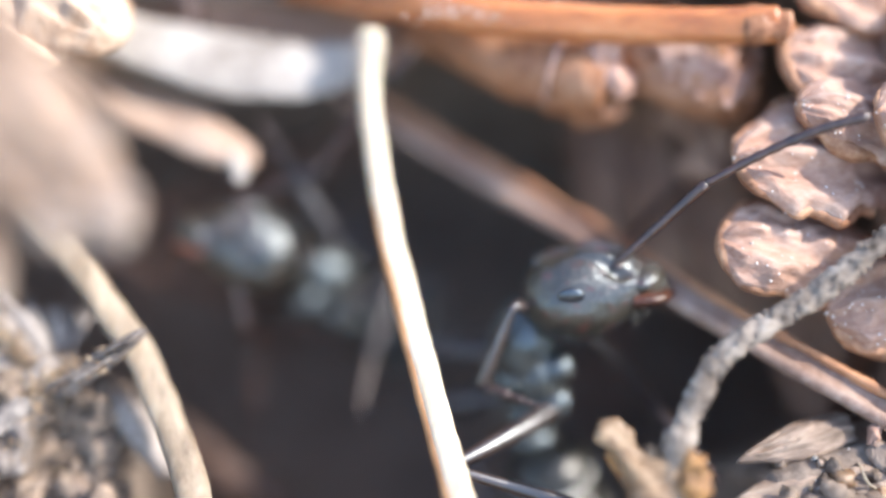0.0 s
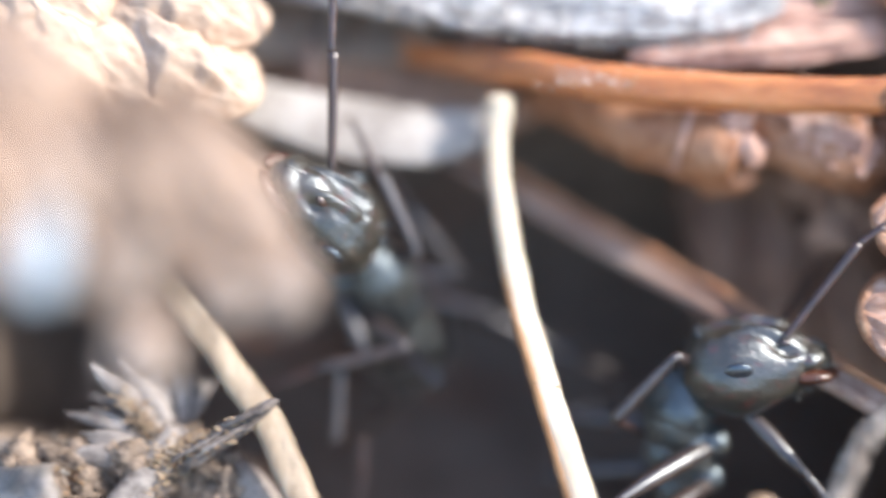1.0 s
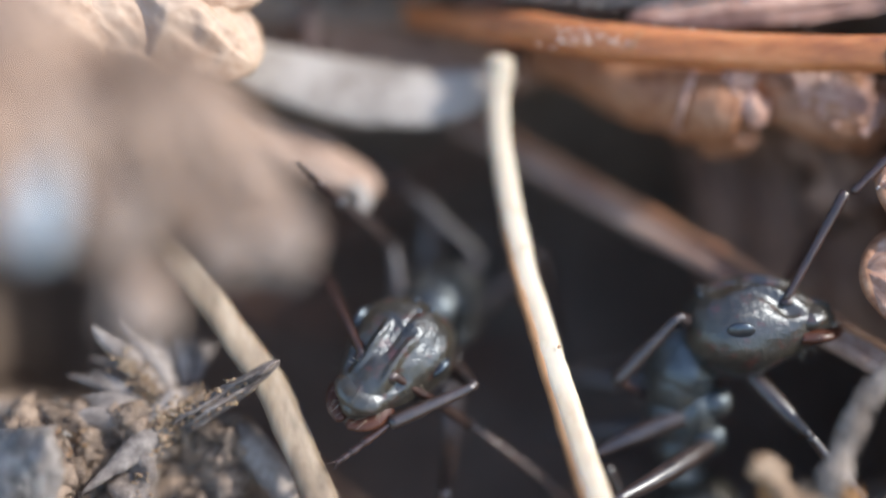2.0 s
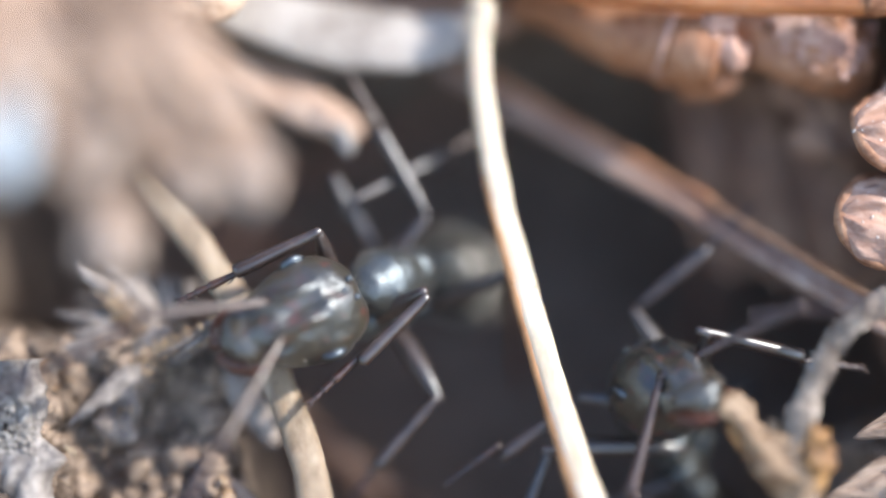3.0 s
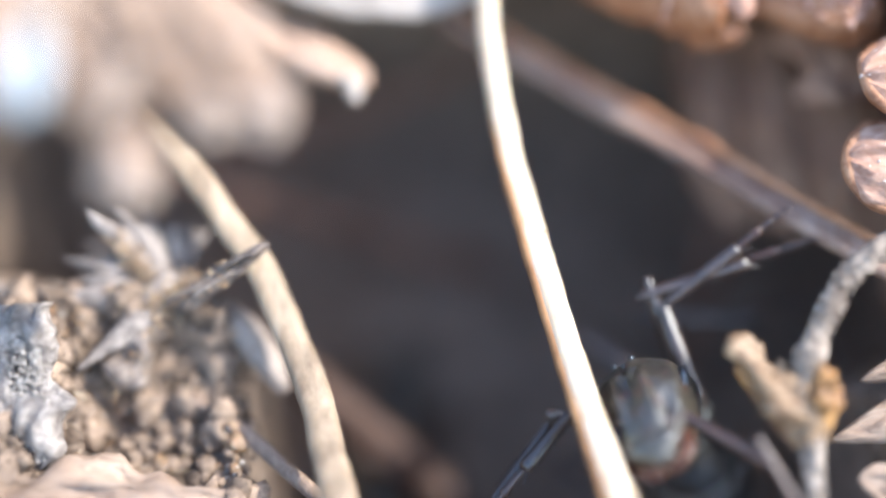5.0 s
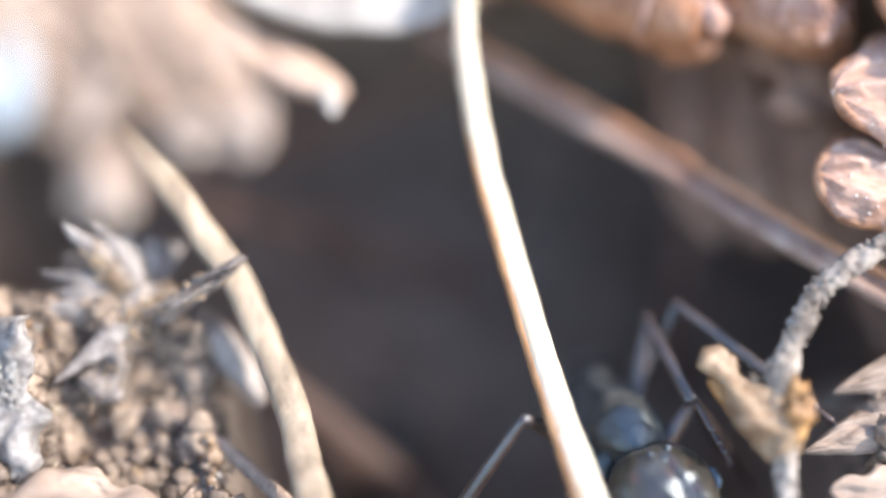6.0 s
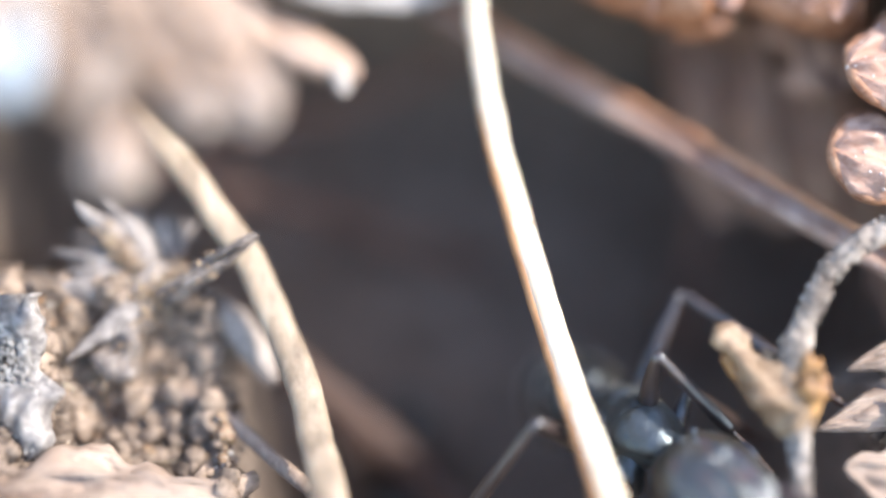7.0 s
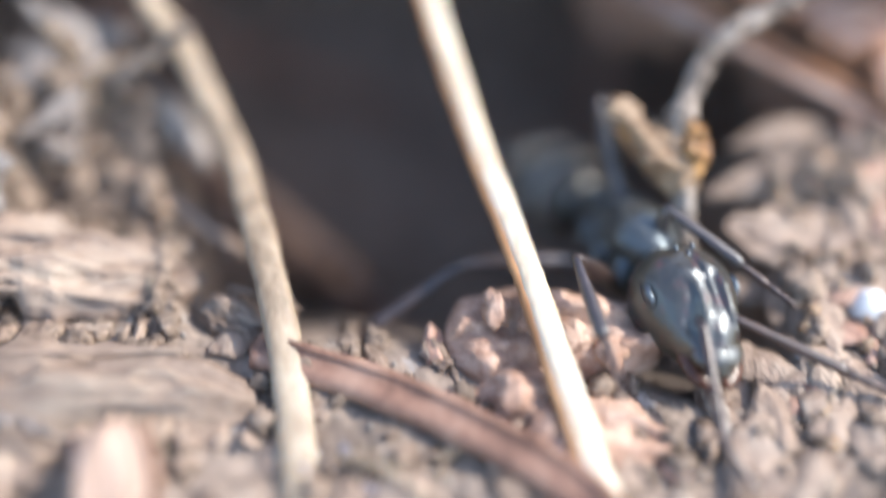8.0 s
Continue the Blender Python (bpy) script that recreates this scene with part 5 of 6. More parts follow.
def ant_rows(limbs, keys, bones):
    """Rows for the ant and for each of its parts, out of the poses in keys."""
    rows = {"ant": []}
    for k in limbs:
        rows[k] = []
    for t, body, ahead, up, look_way, look_up, tail, scapes, flags, feet, knees in keys:
        root = aim(body, ahead, up)
        inv = root.inverted()
        turn = inv.to_3x3()
        rows["ant"].append((t, BANK @ metres(root)))
        head = aim(NECK, turn @ Vector(look_way), turn @ Vector(look_up))
        rows["head"].append((t, metres(head)))
        rows["gaster"].append((t, metres(aim(WAIST, turn @ Vector(tail), turn @ Vector(up)))))
        for side, s in (("l", 1), ("r", -1)):
            socket = head @ Vector((2.14, s * 0.36, 0.68))
            d = (turn @ Vector(scapes[side])).normalized()
            face = head.to_3x3() @ Vector((0, 0, 1))
            rows["scape_" + side].append((t, metres(aim(socket, d, face + Vector((0.01, 0.02, 0))))))
            rows["flag_" + side].append((t, metres(aim(socket + d * SCAPE, turn @ Vector(flags[side]), face + Vector((0.01, 0.02, 0))))))
        for key, hip in HIPS.items():
            hip = Vector(hip)
            foot, toe = feet.get(key), None
            if foot and isinstance(foot[0], tuple):
                foot, toe = foot
            foot = inv @ Vector(foot) if foot else Vector(REST[key])
            out = 1 if hip.y > 0 else -1
            pole = Vector((0.25 * hip.x, 0.5 * out, 1.0))
            if key in knees:
                a, b, _ = bones[key[0]]
                knee = hip + (inv @ Vector(knees[key]) - hip).normalized() * a
                ankle = knee + (foot - knee).normalized() * b
                pole = knee - hip + (knee - foot).normalized() * 0.5 + Vector((0, 0, 0.2))
            else:
                knee, ankle = bend(hip, foot, bones[key[0]], pole)
            tip = foot if (foot - ankle).length > 0.05 and (foot - ankle).dot(ankle - knee) > 0 else ankle + (ankle - knee) + Vector((0, 0.3 * out, -0.3))
            if toe:
                tip = inv @ Vector(toe)
            rows["femur_" + key].append((t, metres(aim(hip, knee - hip, pole))))
            rows["tibia_" + key].append((t, metres(aim(knee, ankle - knee, pole))))
            rows["tarsus_" + key].append((t, metres(aim(ankle, tip - ankle, pole))))
    return rows


# seconds, mesosoma, way of the body, its back's way, way of the head, its crown's way, way of the gaster, scapes, flagella, feet, knees; all on the bank
LEFT_ANT = [
    (0, (3.1, 4.85, -4.4), (-0.45, 0.35, 0.82), (0.3, 0.75, 0.5), (-0.9, 0.25, 0.35), (0.2, 0.9, 0.5), (0.41, -0.31, -0.86), dict(l=(0.12, -0.85, -0.2), r=(0.85, 0.35, 0.05)), dict(l=(0.1, -0.35, -0.92), r=(0.62, 0.78, 0.1)), dict(fl=(1.31, 2.03, -3.2), fr=(1.28, 9.35, -2.2)), dict(fl=(0.8, 4.4, -5.2), fr=(3.16, 5.92, -3.0))),
    (0.2, (3.0, 4.9, -4.2), (-0.45, 0.35, 0.82), (0.3, 0.75, 0.5), (-0.85, 0.35, 0.35), (0.2, 0.9, 0.5), (0.41, -0.31, -0.86), dict(l=(0.12, -0.85, -0.2), r=(0.85, 0.4, 0.05)), dict(l=(0.1, -0.35, -0.92), r=(0.62, 0.78, 0.1)), dict(fl=(1.31, 2.03, -3.2), fr=(1.4, 9.2, -2.0)), dict(fl=(1.54, 4.51, -1.15), fr=(3.1, 6.2, -2.4))),
    (0.4, (2.21, 5.37, -3), (-0.4, 0.56, 0.73), (0.4, 0.45, 0.7), (-0.65, 0.68, 0.3), (0.5, 0.5, 0.7), (-0.1, 0.05, -0.98), dict(l=(-0.5, -0.3, -0.7), r=(0.5, 0.8, 0.2)), dict(l=(-0.6, -0.5, -0.5), r=(0.2, 0.9, 0.2)), dict(fl=(1.76, 1.97, -2.4), fr=(1.66, 8.69, -1.6)), dict(fl=(0.51, 4.27, -4.03), fr=(2.97, 6.62, -1.29))),
    (0.5, (1.99, 5.47, -2.6), (-0.38, 0.69, 0.61), (0.5, 0.2, 0.85), (-0.6, 0.63, 0.38), (0.5, 0.4, 0.77), (-0.2, 0.15, -0.95), dict(l=(-0.5, -0.3, -0.7), r=(0.35, 0.93, 0.2)), dict(l=(-0.6, -0.5, -0.5), r=(0.1, 1, 0.1)), dict(fl=(1.81, 1.99, -2), mr=(2.78, 8.11, -2.6), fr=(1.89, 8.38, -0.8), hr=(5.37, 4.51, -3.6)), dict(mr=(3.43, 5.97, -1.6), fr=(3.03, 6.48, -0.97), hr=(4.52, 5.46, -2.26), fl=(1.33, 4.37, -0.53))),
    (0.8, (1.7, 6.11, -2.6), (-0.34, 0.57, 0.75), (0.5, 0.15, 0.85), (-0.55, 0.52, 0.55), (0.5, 0.4, 0.77), (-0.05, -0.1, -0.98), dict(l=(-0.5, -0.3, -0.7), r=(0.12, 0.97, 0.2)), dict(l=(-0.6, -0.5, -0.5), r=(-0.1, 1, 0.1)), dict(fl=(1.46, 2.01, -2), mr=(2.42, 7.81, -2.6), fr=(1.33, 9.33, -0.8), hr=(5.7, 5.04, -3.6)), dict(mr=(3.78, 6.44, -3.08), fr=(2.81, 6.93, -0.89), hr=(4.37, 5.77, -2.98), fl=(1.01, 4.58, -0.73))),
    (1.2, (1.66, 6.38, -2.6), (-0.29, 0.54, 0.79), (0.5, 0.15, 0.85), (-0.55, 0.5, 0.57), (0.5, 0.4, 0.77), (0.02, -0.2, -0.97), dict(l=(-0.5, -0.3, -0.7), r=(-0.05, 0.95, 0.2)), dict(l=(-0.6, -0.5, -0.5), r=(0.1, 1, 0.1)), dict(fl=(1.4, 2.01, -2), mr=(2.57, 7.95, -2.6), fr=(1.37, 9.36, -0.8), hr=(5.77, 4.97, -3.6)), dict(mr=(3.98, 6.57, -2.82), fr=(2.81, 6.91, -0.88), hr=(4.42, 5.65, -3.3), fl=(0.84, 4.49, -2.83))),
    (1.4, (1.5, 6, -2.6), (-0.35, 0.06, 0.93), (0.45, 0.45, 0.75), (-0.95, 0.1, 0.25), (0.2, 0.75, 0.65), (0.25, -0.25, -0.93), dict(l=(-0.5, -0.5, 0.7), r=(-0.4, 0.6, 0.5)), dict(l=(-0.6, -0.7, 0.2), r=(-0.6, 0.7, 0.1)), dict(fr=(0.19, 7.9, 0), mr=(2.27, 7.71, -2.5), fl=(0.16, 2.8, -0.5)), dict(mr=(3.75, 5.64, -2.64), fr=(1.78, 6.61, -0.34), fl=(0.7, 5.07, 0.25))),
    (1.6, (1.35, 5.35, -2.4), (-0.4, -0.02, 0.92), (0.35, 0.6, 0.7), (-0.85, -0.45, 0.3), (0.1, 0.75, 0.65), (0.35, -0.1, -0.93), dict(l=(-0.3, -0.9, 0.4), r=(-0.6, 0.2, 0.7)), dict(l=(0.1, -0.9, 0.1), r=(-0.8, -0.3, 0.3)), dict(fr=(0.13, 7.9, 0), mr=(1.92, 7.99, -2.6), fl=(-0.02, 2.85, 0), ml=(1.55, 2.09, -1.2)), dict(mr=(3.54, 5.53, -2.52), ml=(0.89, 4.47, -0.23), fr=(1.67, 6.59, -1.03), fl=(0.35, 5.06, 0.24))),
    (1.8, (1.94, 5.36, -2.6), (-0.41, -0.26, 0.88), (0.3, 0.65, 0.7), (-0.72, -0.62, 0.35), (0.1, 0.6, 0.8), (0.2, 0, -0.97), dict(l=(0.6, -0.45, -0.6), r=(-0.35, 0.6, -0.7)), dict(l=(0.7, -0.6, -0.3), r=(-0.6, 0.3, -0.7)), dict(fr=(0.15, 8, 0), mr=(1.89, 8.12, -2.8), fl=(1.93, 2.76, 0.4), ml=(3, 0.91, -0.4)), dict(mr=(4.08, 6.56, -2.69), ml=(3.19, 1.7, -2.21), fr=(1.81, 7.14, -2.1), fl=(3.6, 3.43, -1.66))),
    (2, (2.98, 5.15, -2.6), (-0.22, -0.22, 0.95), (0.25, 0.65, 0.7), (-0.52, -0.62, 0.58), (0.15, 0.55, 0.8), (0.08, 0.1, -0.98), dict(l=(0.6, -0.45, -0.6), r=(-0.35, 0.6, -0.7)), dict(l=(0.7, -0.6, -0.3), r=(-0.6, 0.3, -0.7)), dict(fr=(0.15, 8, 0), mr=(1.89, 8.12, -2.8), fl=(1.93, 2.76, 0.4), ml=(3, 0.91, -0.4)), dict(mr=(4.08, 6.56, -2.7), ml=(3.18, 1.7, -2.34), fr=(1.8, 7.15, -2), fl=(3.57, 3.54, -0.2))),
    (2.2, (3.15, 4.9, -2.6), (-0.24, -0.26, 0.93), (0.25, 0.65, 0.7), (-0.52, -0.62, 0.58), (0.15, 0.55, 0.8), (0.08, 0.15, -0.97), dict(l=(0.6, -0.45, -0.6), r=(-0.35, 0.6, -0.7)), dict(l=(0.7, -0.6, -0.3), r=(-0.6, 0.3, -0.7)), dict(fr=(0.05, 7.86, 0), mr=(0.34, 9.53, -2.8), fl=(1.91, 2.48, 0.5), ml=(3.11, 0.74, -0.4), hl=(4.92, -0.09, -1)), dict(mr=(3.87, 5.87, -1.61), ml=(3.47, 1.67, -2.42), fr=(1.83, 6.8, -2.05), fl=(3.43, 3.11, -0.19), hl=(4.75, 1.45, -2.84))),
    (2.8, (2.6, 4.5, -1.4), (-0.48, -0.25, 0.84), (0.3, 0.55, 0.78), (-0.78, -0.45, 0.42), (0.3, 0.3, 0.9), (0.25, 0.1, -0.95), dict(l=(-0.3, -0.7, 0.6), r=(-0.8, -0.1, 0.6)), dict(l=(-0.3, -0.9, 0.2), r=(-0.7, -0.7, 0.25)), dict(fr=(-0.8, 5.2, 0.8), mr=(1.6, 8.3, -1.8), fl=(1.4, 2.4, 1), ml=(2.2, 0.4, -0.6), hr=(4.2, 7.4, -2.6)), dict(mr=(3.2, 5.9, -1.4), ml=(3.4, 1.9, -0.8), fr=(1.2, 6.2, 0.4), fl=(3.4, 4, 0.6))),
    (3.3, (2.33, 4.19, -0.55), (-0.5, -0.03, 0.86), (0.45, 0.45, 0.78), (-0.71, -0.18, 0.68), (0.61, 0.33, 0.72), (0.16, -0.2, -0.96), dict(l=(-0.4, -0.87, 0.25), r=(-0.95, -0.05, 0.28)), dict(l=(-0.6, -0.75, 0.0), r=(-0.99, -0.08, 0.05)), dict(fr=(-2.13, 3.11, 1.2), fl=(0.92, 2.01, 1.4), mr=(2.13, 7.99, -0.6), hr=(5.19, 8.28, -3), ml=(1.64, 0.09, -0.6)), dict(mr=(2.89, 5.73, -0.75), ml=(3.67, 1.76, -0.33), fr=(0.91, 5.48, 1.82), fl=(3.38, 4.54, 1.01), hr=(3.94, 6.96, -1.13))),
    (3.7, (2.36, 4.12, -0.6), (-0.5, -0.03, 0.86), (0.45, 0.45, 0.78), (-0.71, -0.18, 0.68), (0.61, 0.33, 0.72), (0.16, -0.2, -0.96), dict(l=(-0.4, -0.87, 0.25), r=(-0.95, -0.05, 0.28)), dict(l=(-0.6, -0.75, 0.0), r=(-0.99, -0.08, 0.05)), dict(fr=(-2.13, 3.11, 1.2), fl=(0.92, 2.01, 1.4), mr=(2.13, 7.99, -0.6), hr=(5.19, 8.28, -3), ml=(1.64, 0.09, -0.6)), dict(mr=(2.89, 5.73, -0.75), ml=(3.65, 1.75, -0.41), fr=(0.87, 5.49, 1.64), fl=(3.38, 4.53, 0.9), hr=(3.91, 6.96, -1.18))),
    (3.8, (3.5, 3.55, -3), (-0.25, -0.4, 0.88), (0.3, 0.5, 0.8), (-0.35, -0.85, 0.35), (0.2, 0.4, 0.9), (0.1, 0.3, -0.95), dict(l=(0.75, -0.6, 0.1), r=(-0.5, 0.4, -0.6)), dict(l=(0.8, -0.5, 0), r=(-0.9, 0.2, -0.4)), dict(fr=(-0.27, 4.12, 0.3), mr=(2.1, 7.8, -1.6), fl=(4.3, 1.2, -1.5)), dict(fr=(1.7, 4.21, -0.95))),
    (4, (3.42, 2.28, -4.60), (-0.2, -0.62, 0.75), (0.2, 0.5, 0.8), (-0.5, -0.85, 0.15), (0.2, 0.2, 0.9), (-0.25, 0.8, -0.55), dict(l=(0.5, -0.8, 0.2), r=(-0.5, 0.4, -0.6)), dict(l=(0.7, -0.6, 0.1), r=(-0.9, 0.2, -0.4)), dict(fr=(-0.46, 3.9, -1), mr=(2.4, 6.5, -3)), dict(fr=(1.17, 3.47, -4.67))),
    (4.3, (1.9, 0.4, -6.6), (-0.05, -0.4, 0.9), (0.1, 0.3, 0.9), (-0.5, -0.85, 0), (0.1, 0.1, 0.95), (-0.1, 0.5, -0.85), dict(l=(0.5, -0.8, 0.2), r=(-0.6, -0.5, 0.4)), dict(l=(0.7, -0.6, 0.1), r=(-0.9, -0.3, 0.2)), {}, {}),
    (4.7, (1.2, -0.8, -7.4), (-0.1, -0.4, 0.9), (0.1, -0.1, 0.95), (-0.4, -0.8, -0.3), (0.1, -0.2, 0.95), (-0.1, 0.4, -0.9), dict(l=(0.5, -0.8, 0.2), r=(-0.6, -0.5, 0.4)), dict(l=(0.7, -0.6, 0.1), r=(-0.9, -0.3, 0.2)), {}, {}),
    (5.6, (2, -2.8, -8), (0, -0.6, 0.8), (0.1, -0.1, 0.95), (0.4, -0.8, -0.3), (0.1, -0.2, 0.95), (0, 0.4, -0.9), dict(l=(0.5, -0.8, 0.2), r=(-0.6, -0.5, 0.4)), dict(l=(0.7, -0.6, 0.1), r=(-0.9, -0.3, 0.2)), {}, {}),
    (8, (2.2, -3.4, -8), (0, -0.6, 0.8), (0.1, -0.1, 0.95), (0.4, -0.8, -0.3), (0.1, -0.2, 0.95), (0, 0.4, -0.9), dict(l=(0.5, -0.8, 0.2), r=(-0.6, -0.5, 0.4)), dict(l=(0.7, -0.6, 0.1), r=(-0.9, -0.3, 0.2)), {}, {}),
]
RIGHT_ANT = [
    (0, (7.8, 3.12, -1.3), (-0.05, 1, 0.25), (-1, -0.05, 0.25), (0.97, 0.14, 0.2), (-0.15, 0.9, 0.35), (0.25, -0.85, -0.45), dict(l=(0.5, 0.45, -0.75), r=(0.69, 0.64, 0.3)), dict(l=(0.7, 0.3, -0.6), r=(0.89, 0.38, 0.2)), dict(fr=(10.8, 1.8, -1), mr=(6.95, -0.57, -1.4), fl=((6.78, 3.1, -0.3), (8.48, 2.15, 0.3))), dict(fl=(7.23, 4.5, 0.33), mr=(6.39, 1.21, -2.58), fr=(9.99, 2.94, -1.95))),
    (0.5, (7.8, 3.12, -1.3), (-0.05, 1, 0.25), (-1, -0.05, 0.25), (0.97, 0.14, 0.2), (-0.15, 0.9, 0.35), (0.25, -0.85, -0.45), dict(l=(0.5, 0.45, -0.75), r=(0.54, 0.77, 0.34)), dict(l=(0.7, 0.3, -0.6), r=(0.87, 0.38, 0.3)), dict(fr=(10.8, 1.8, -1), mr=(6.95, -0.57, -1.4), fl=((6.78, 3.1, -0.3), (8.48, 2.15, 0.3))), dict(fl=(7.24, 4.5, 0.33), mr=(6.38, 1.2, -2.55), fr=(9.99, 2.93, -1.95))),
    (0.7, (8.15, 3.3, -1.3), (0, 1, 0.25), (-1, 0, 0.3), (0.98, 0.08, 0.2), (-0.02, 0.92, 0.38), (0.2, -0.85, -0.5), dict(l=(0.5, 0.45, -0.75), r=(0.15, 0.98, 0.15)), dict(l=(0.7, 0.3, -0.6), r=(0.85, 0.5, 0.1)), dict(fr=(12.1, 0.6, -0.4), mr=(7.22, -0.17, -1.4), fl=((6.66, 3.57, -0.5), (7.84, 3.01, -1.6))), dict(fl=(7.89, 4.97, 0.34), mr=(6.62, 1.45, -2.53), fr=(10.97, 2.07, -0.2))),
    (1, (8.28, 3.1, -1.3), (0, 1, 0.25), (-1, 0, 0.3), (0.98, 0.1, 0.2), (-0.08, 0.92, 0.38), (0.2, -0.85, -0.5), dict(l=(0.5, 0.45, -0.75), r=(0.6, 0.78, 0.1)), dict(l=(0.7, 0.3, -0.6), r=(0.85, 0.5, 0.1)), dict(fr=(12.1, 0.6, -0.4), mr=(7.22, -0.17, -1.4), fl=((6.66, 3.57, -0.5), (7.84, 3.01, -1.6))), dict(fl=(7.8, 4.98, 0.14), mr=(6.37, 1.89, 0.57), fr=(10.89, 2.1, -0.05))),
    (1.6, (8.28, 3.1, -1.3), (0, 1, 0.25), (-1, 0, 0.3), (0.98, 0.1, 0.2), (-0.02, 0.92, 0.38), (0.2, -0.85, -0.5), dict(l=(0.5, 0.45, -0.75), r=(0.6, 0.78, 0.1)), dict(l=(0.7, 0.3, -0.6), r=(0.7, 0.7, 0.1)), dict(fr=(12.1, 0.6, -0.4), mr=(7.22, -0.17, -1.4), fl=((6.66, 3.57, -0.5), (7.84, 3.01, -1.6))), dict(fl=(7.79, 4.98, 0.14), mr=(6.8, 1.39, -2.75), fr=(10.88, 2.1, -0.02))),
    (2.2, (8.28, 3.1, -1.3), (0, 1, 0.25), (-1, 0, 0.3), (0.98, 0.1, 0.2), (-0.05, 0.92, 0.38), (0.2, -0.85, -0.5), dict(l=(0.5, 0.45, -0.75), r=(0.42, 0.9, 0.1)), dict(l=(0.7, 0.3, -0.6), r=(0.8, 0.6, 0.1)), dict(fr=(12.1, 0.6, -0.4), mr=(7.22, -0.17, -1.4), fl=((6.66, 3.57, -0.5), (7.84, 3.01, -1.6))), dict(fl=(7.8, 4.95, 0.17), mr=(6.37, 1.86, 0.55), fr=(10.9, 2.09, -0.07))),
    (2.8, (8.5, 1.7, -1.8), (-0.3, 0.85, 0.4), (-0.85, -0.1, -0.4), (0.5, 0.3, 0.75), (-0.3, 0.95, 0), (0.2, -0.9, -0.3), dict(l=(0.3, 0.9, -0.1), r=(-0.5, -0.6, 0.5)), dict(l=(0.7, 0.6, -0.3), r=(-0.6, -0.6, 0.1)), dict(fr=(4.6, 0.6, 0.2), mr=(5.6, -1, -0.2), fl=(9.6, 5.6, -1.6), ml=(11.5, 3, -0.2)), dict(mr=(6, 1, -0.4), ml=(9.6, 3.1, -0.4), fr=(6.2, 2.4, 0), fl=(8.4, 3.6, -1.4))),
    (3.3, (8.2, 0.55, -1.4), (-0.5, 0.7, 0.5), (-0.6, 0.05, -0.8), (0.3, -0.5, 0.8), (-0.45, 0.75, 0.45), (0.3, -0.9, -0.2), dict(l=(0.7, -0.7, -0.1), r=(0.35, -0.92, 0.05)), dict(l=(0.3, -0.9, -0.3), r=(0.1, -0.95, -0.2)), dict(fl=(9.62, 5.94, -1.1), ml=((9.87, 3.59, 0.1), (11.29, 3.79, 0)), fr=(2.82, -0.27, 0.3), mr=(4.71, -1.02, 0.5), hl=(10.15, 4.32, -2.0)), dict(ml=(7.86, 3.18, 0.3), mr=(5.46, 0.68, 0.54), fl=(7.45, 4.08, -0.9), hl=(8.53, 3.58, -1.2), fr=(5.81, 1.43, -0.66))),
    (3.7, (8.2, 0.55, -1.4), (-0.5, 0.7, 0.5), (-0.6, 0.05, -0.8), (0.3, -0.5, 0.8), (-0.45, 0.75, 0.45), (0.3, -0.9, -0.2), dict(l=(0.7, -0.7, -0.1), r=(0.35, -0.92, 0.05)), dict(l=(0.3, -0.9, -0.3), r=(0.1, -0.95, -0.2)), dict(fl=(9.62, 5.94, -1.1), ml=((9.87, 3.59, 0.1), (11.29, 3.79, 0)), fr=(2.82, -0.27, 0.3), mr=(4.71, -1.02, 0.5), hl=(10.15, 4.32, -2.0)), dict(ml=(7.86, 3.18, 0.3), mr=(5.46, 0.68, 0.54), fl=(7.45, 4.08, -0.9), hl=(8.53, 3.58, -1.2), fr=(5.81, 1.43, -0.66))),
    (4, (8.2, 0.5, -1.4), (-0.5, 0.7, 0.5), (-0.6, 0.05, -0.8), (0.3, -0.5, 0.8), (-0.45, 0.75, 0.45), (0.3, -0.9, -0.2), dict(l=(0.7, -0.7, -0.1), r=(0.35, -0.92, 0.05)), dict(l=(0.3, -0.9, -0.3), r=(0.1, -0.95, -0.2)), dict(fl=(8.14, 7.63, -1.2), ml=((9.75, 3.59, 0.1), (11.13, 3.77, 0.0)), fr=(2.82, -0.27, 0.3), mr=(4.71, -1.02, 0.5), hl=(9.07, 5.41, -1.5)), dict(ml=(7.72, 3.18, 0.3), mr=(5.44, 0.67, 0.59), fl=(7.18, 4.53, -0.9), hl=(8.0, 3.0, -1.2), fr=(5.85, 1.42, -0.71))),
    (4.7, (8.15, 0.45, -1.4), (-0.5, 0.7, 0.5), (-0.6, 0.05, -0.8), (0.3, -0.5, 0.8), (-0.45, 0.75, 0.45), (0.3, -0.9, -0.2), dict(l=(0.7, -0.7, -0.1), r=(0.35, -0.92, 0.05)), dict(l=(0.3, -0.9, -0.3), r=(0.1, -0.95, -0.2)), dict(fl=(9.87, 5.9, -1.1), ml=((9.76, 3.64, 0.1), (11.22, 3.8, 0)), fr=(3.3, -1.1, 0.3), mr=(4.4, -1.3, 0.5), hl=(9.6, 5.2, -1.9)), dict(ml=(7.64, 3.23, 0.3), mr=(5.5, 0.5, 0.5), fl=(7.68, 3.79, -0.9), hl=(8.0, 3.0, -1.3), fr=(5.8, 1.41, -0.5))),
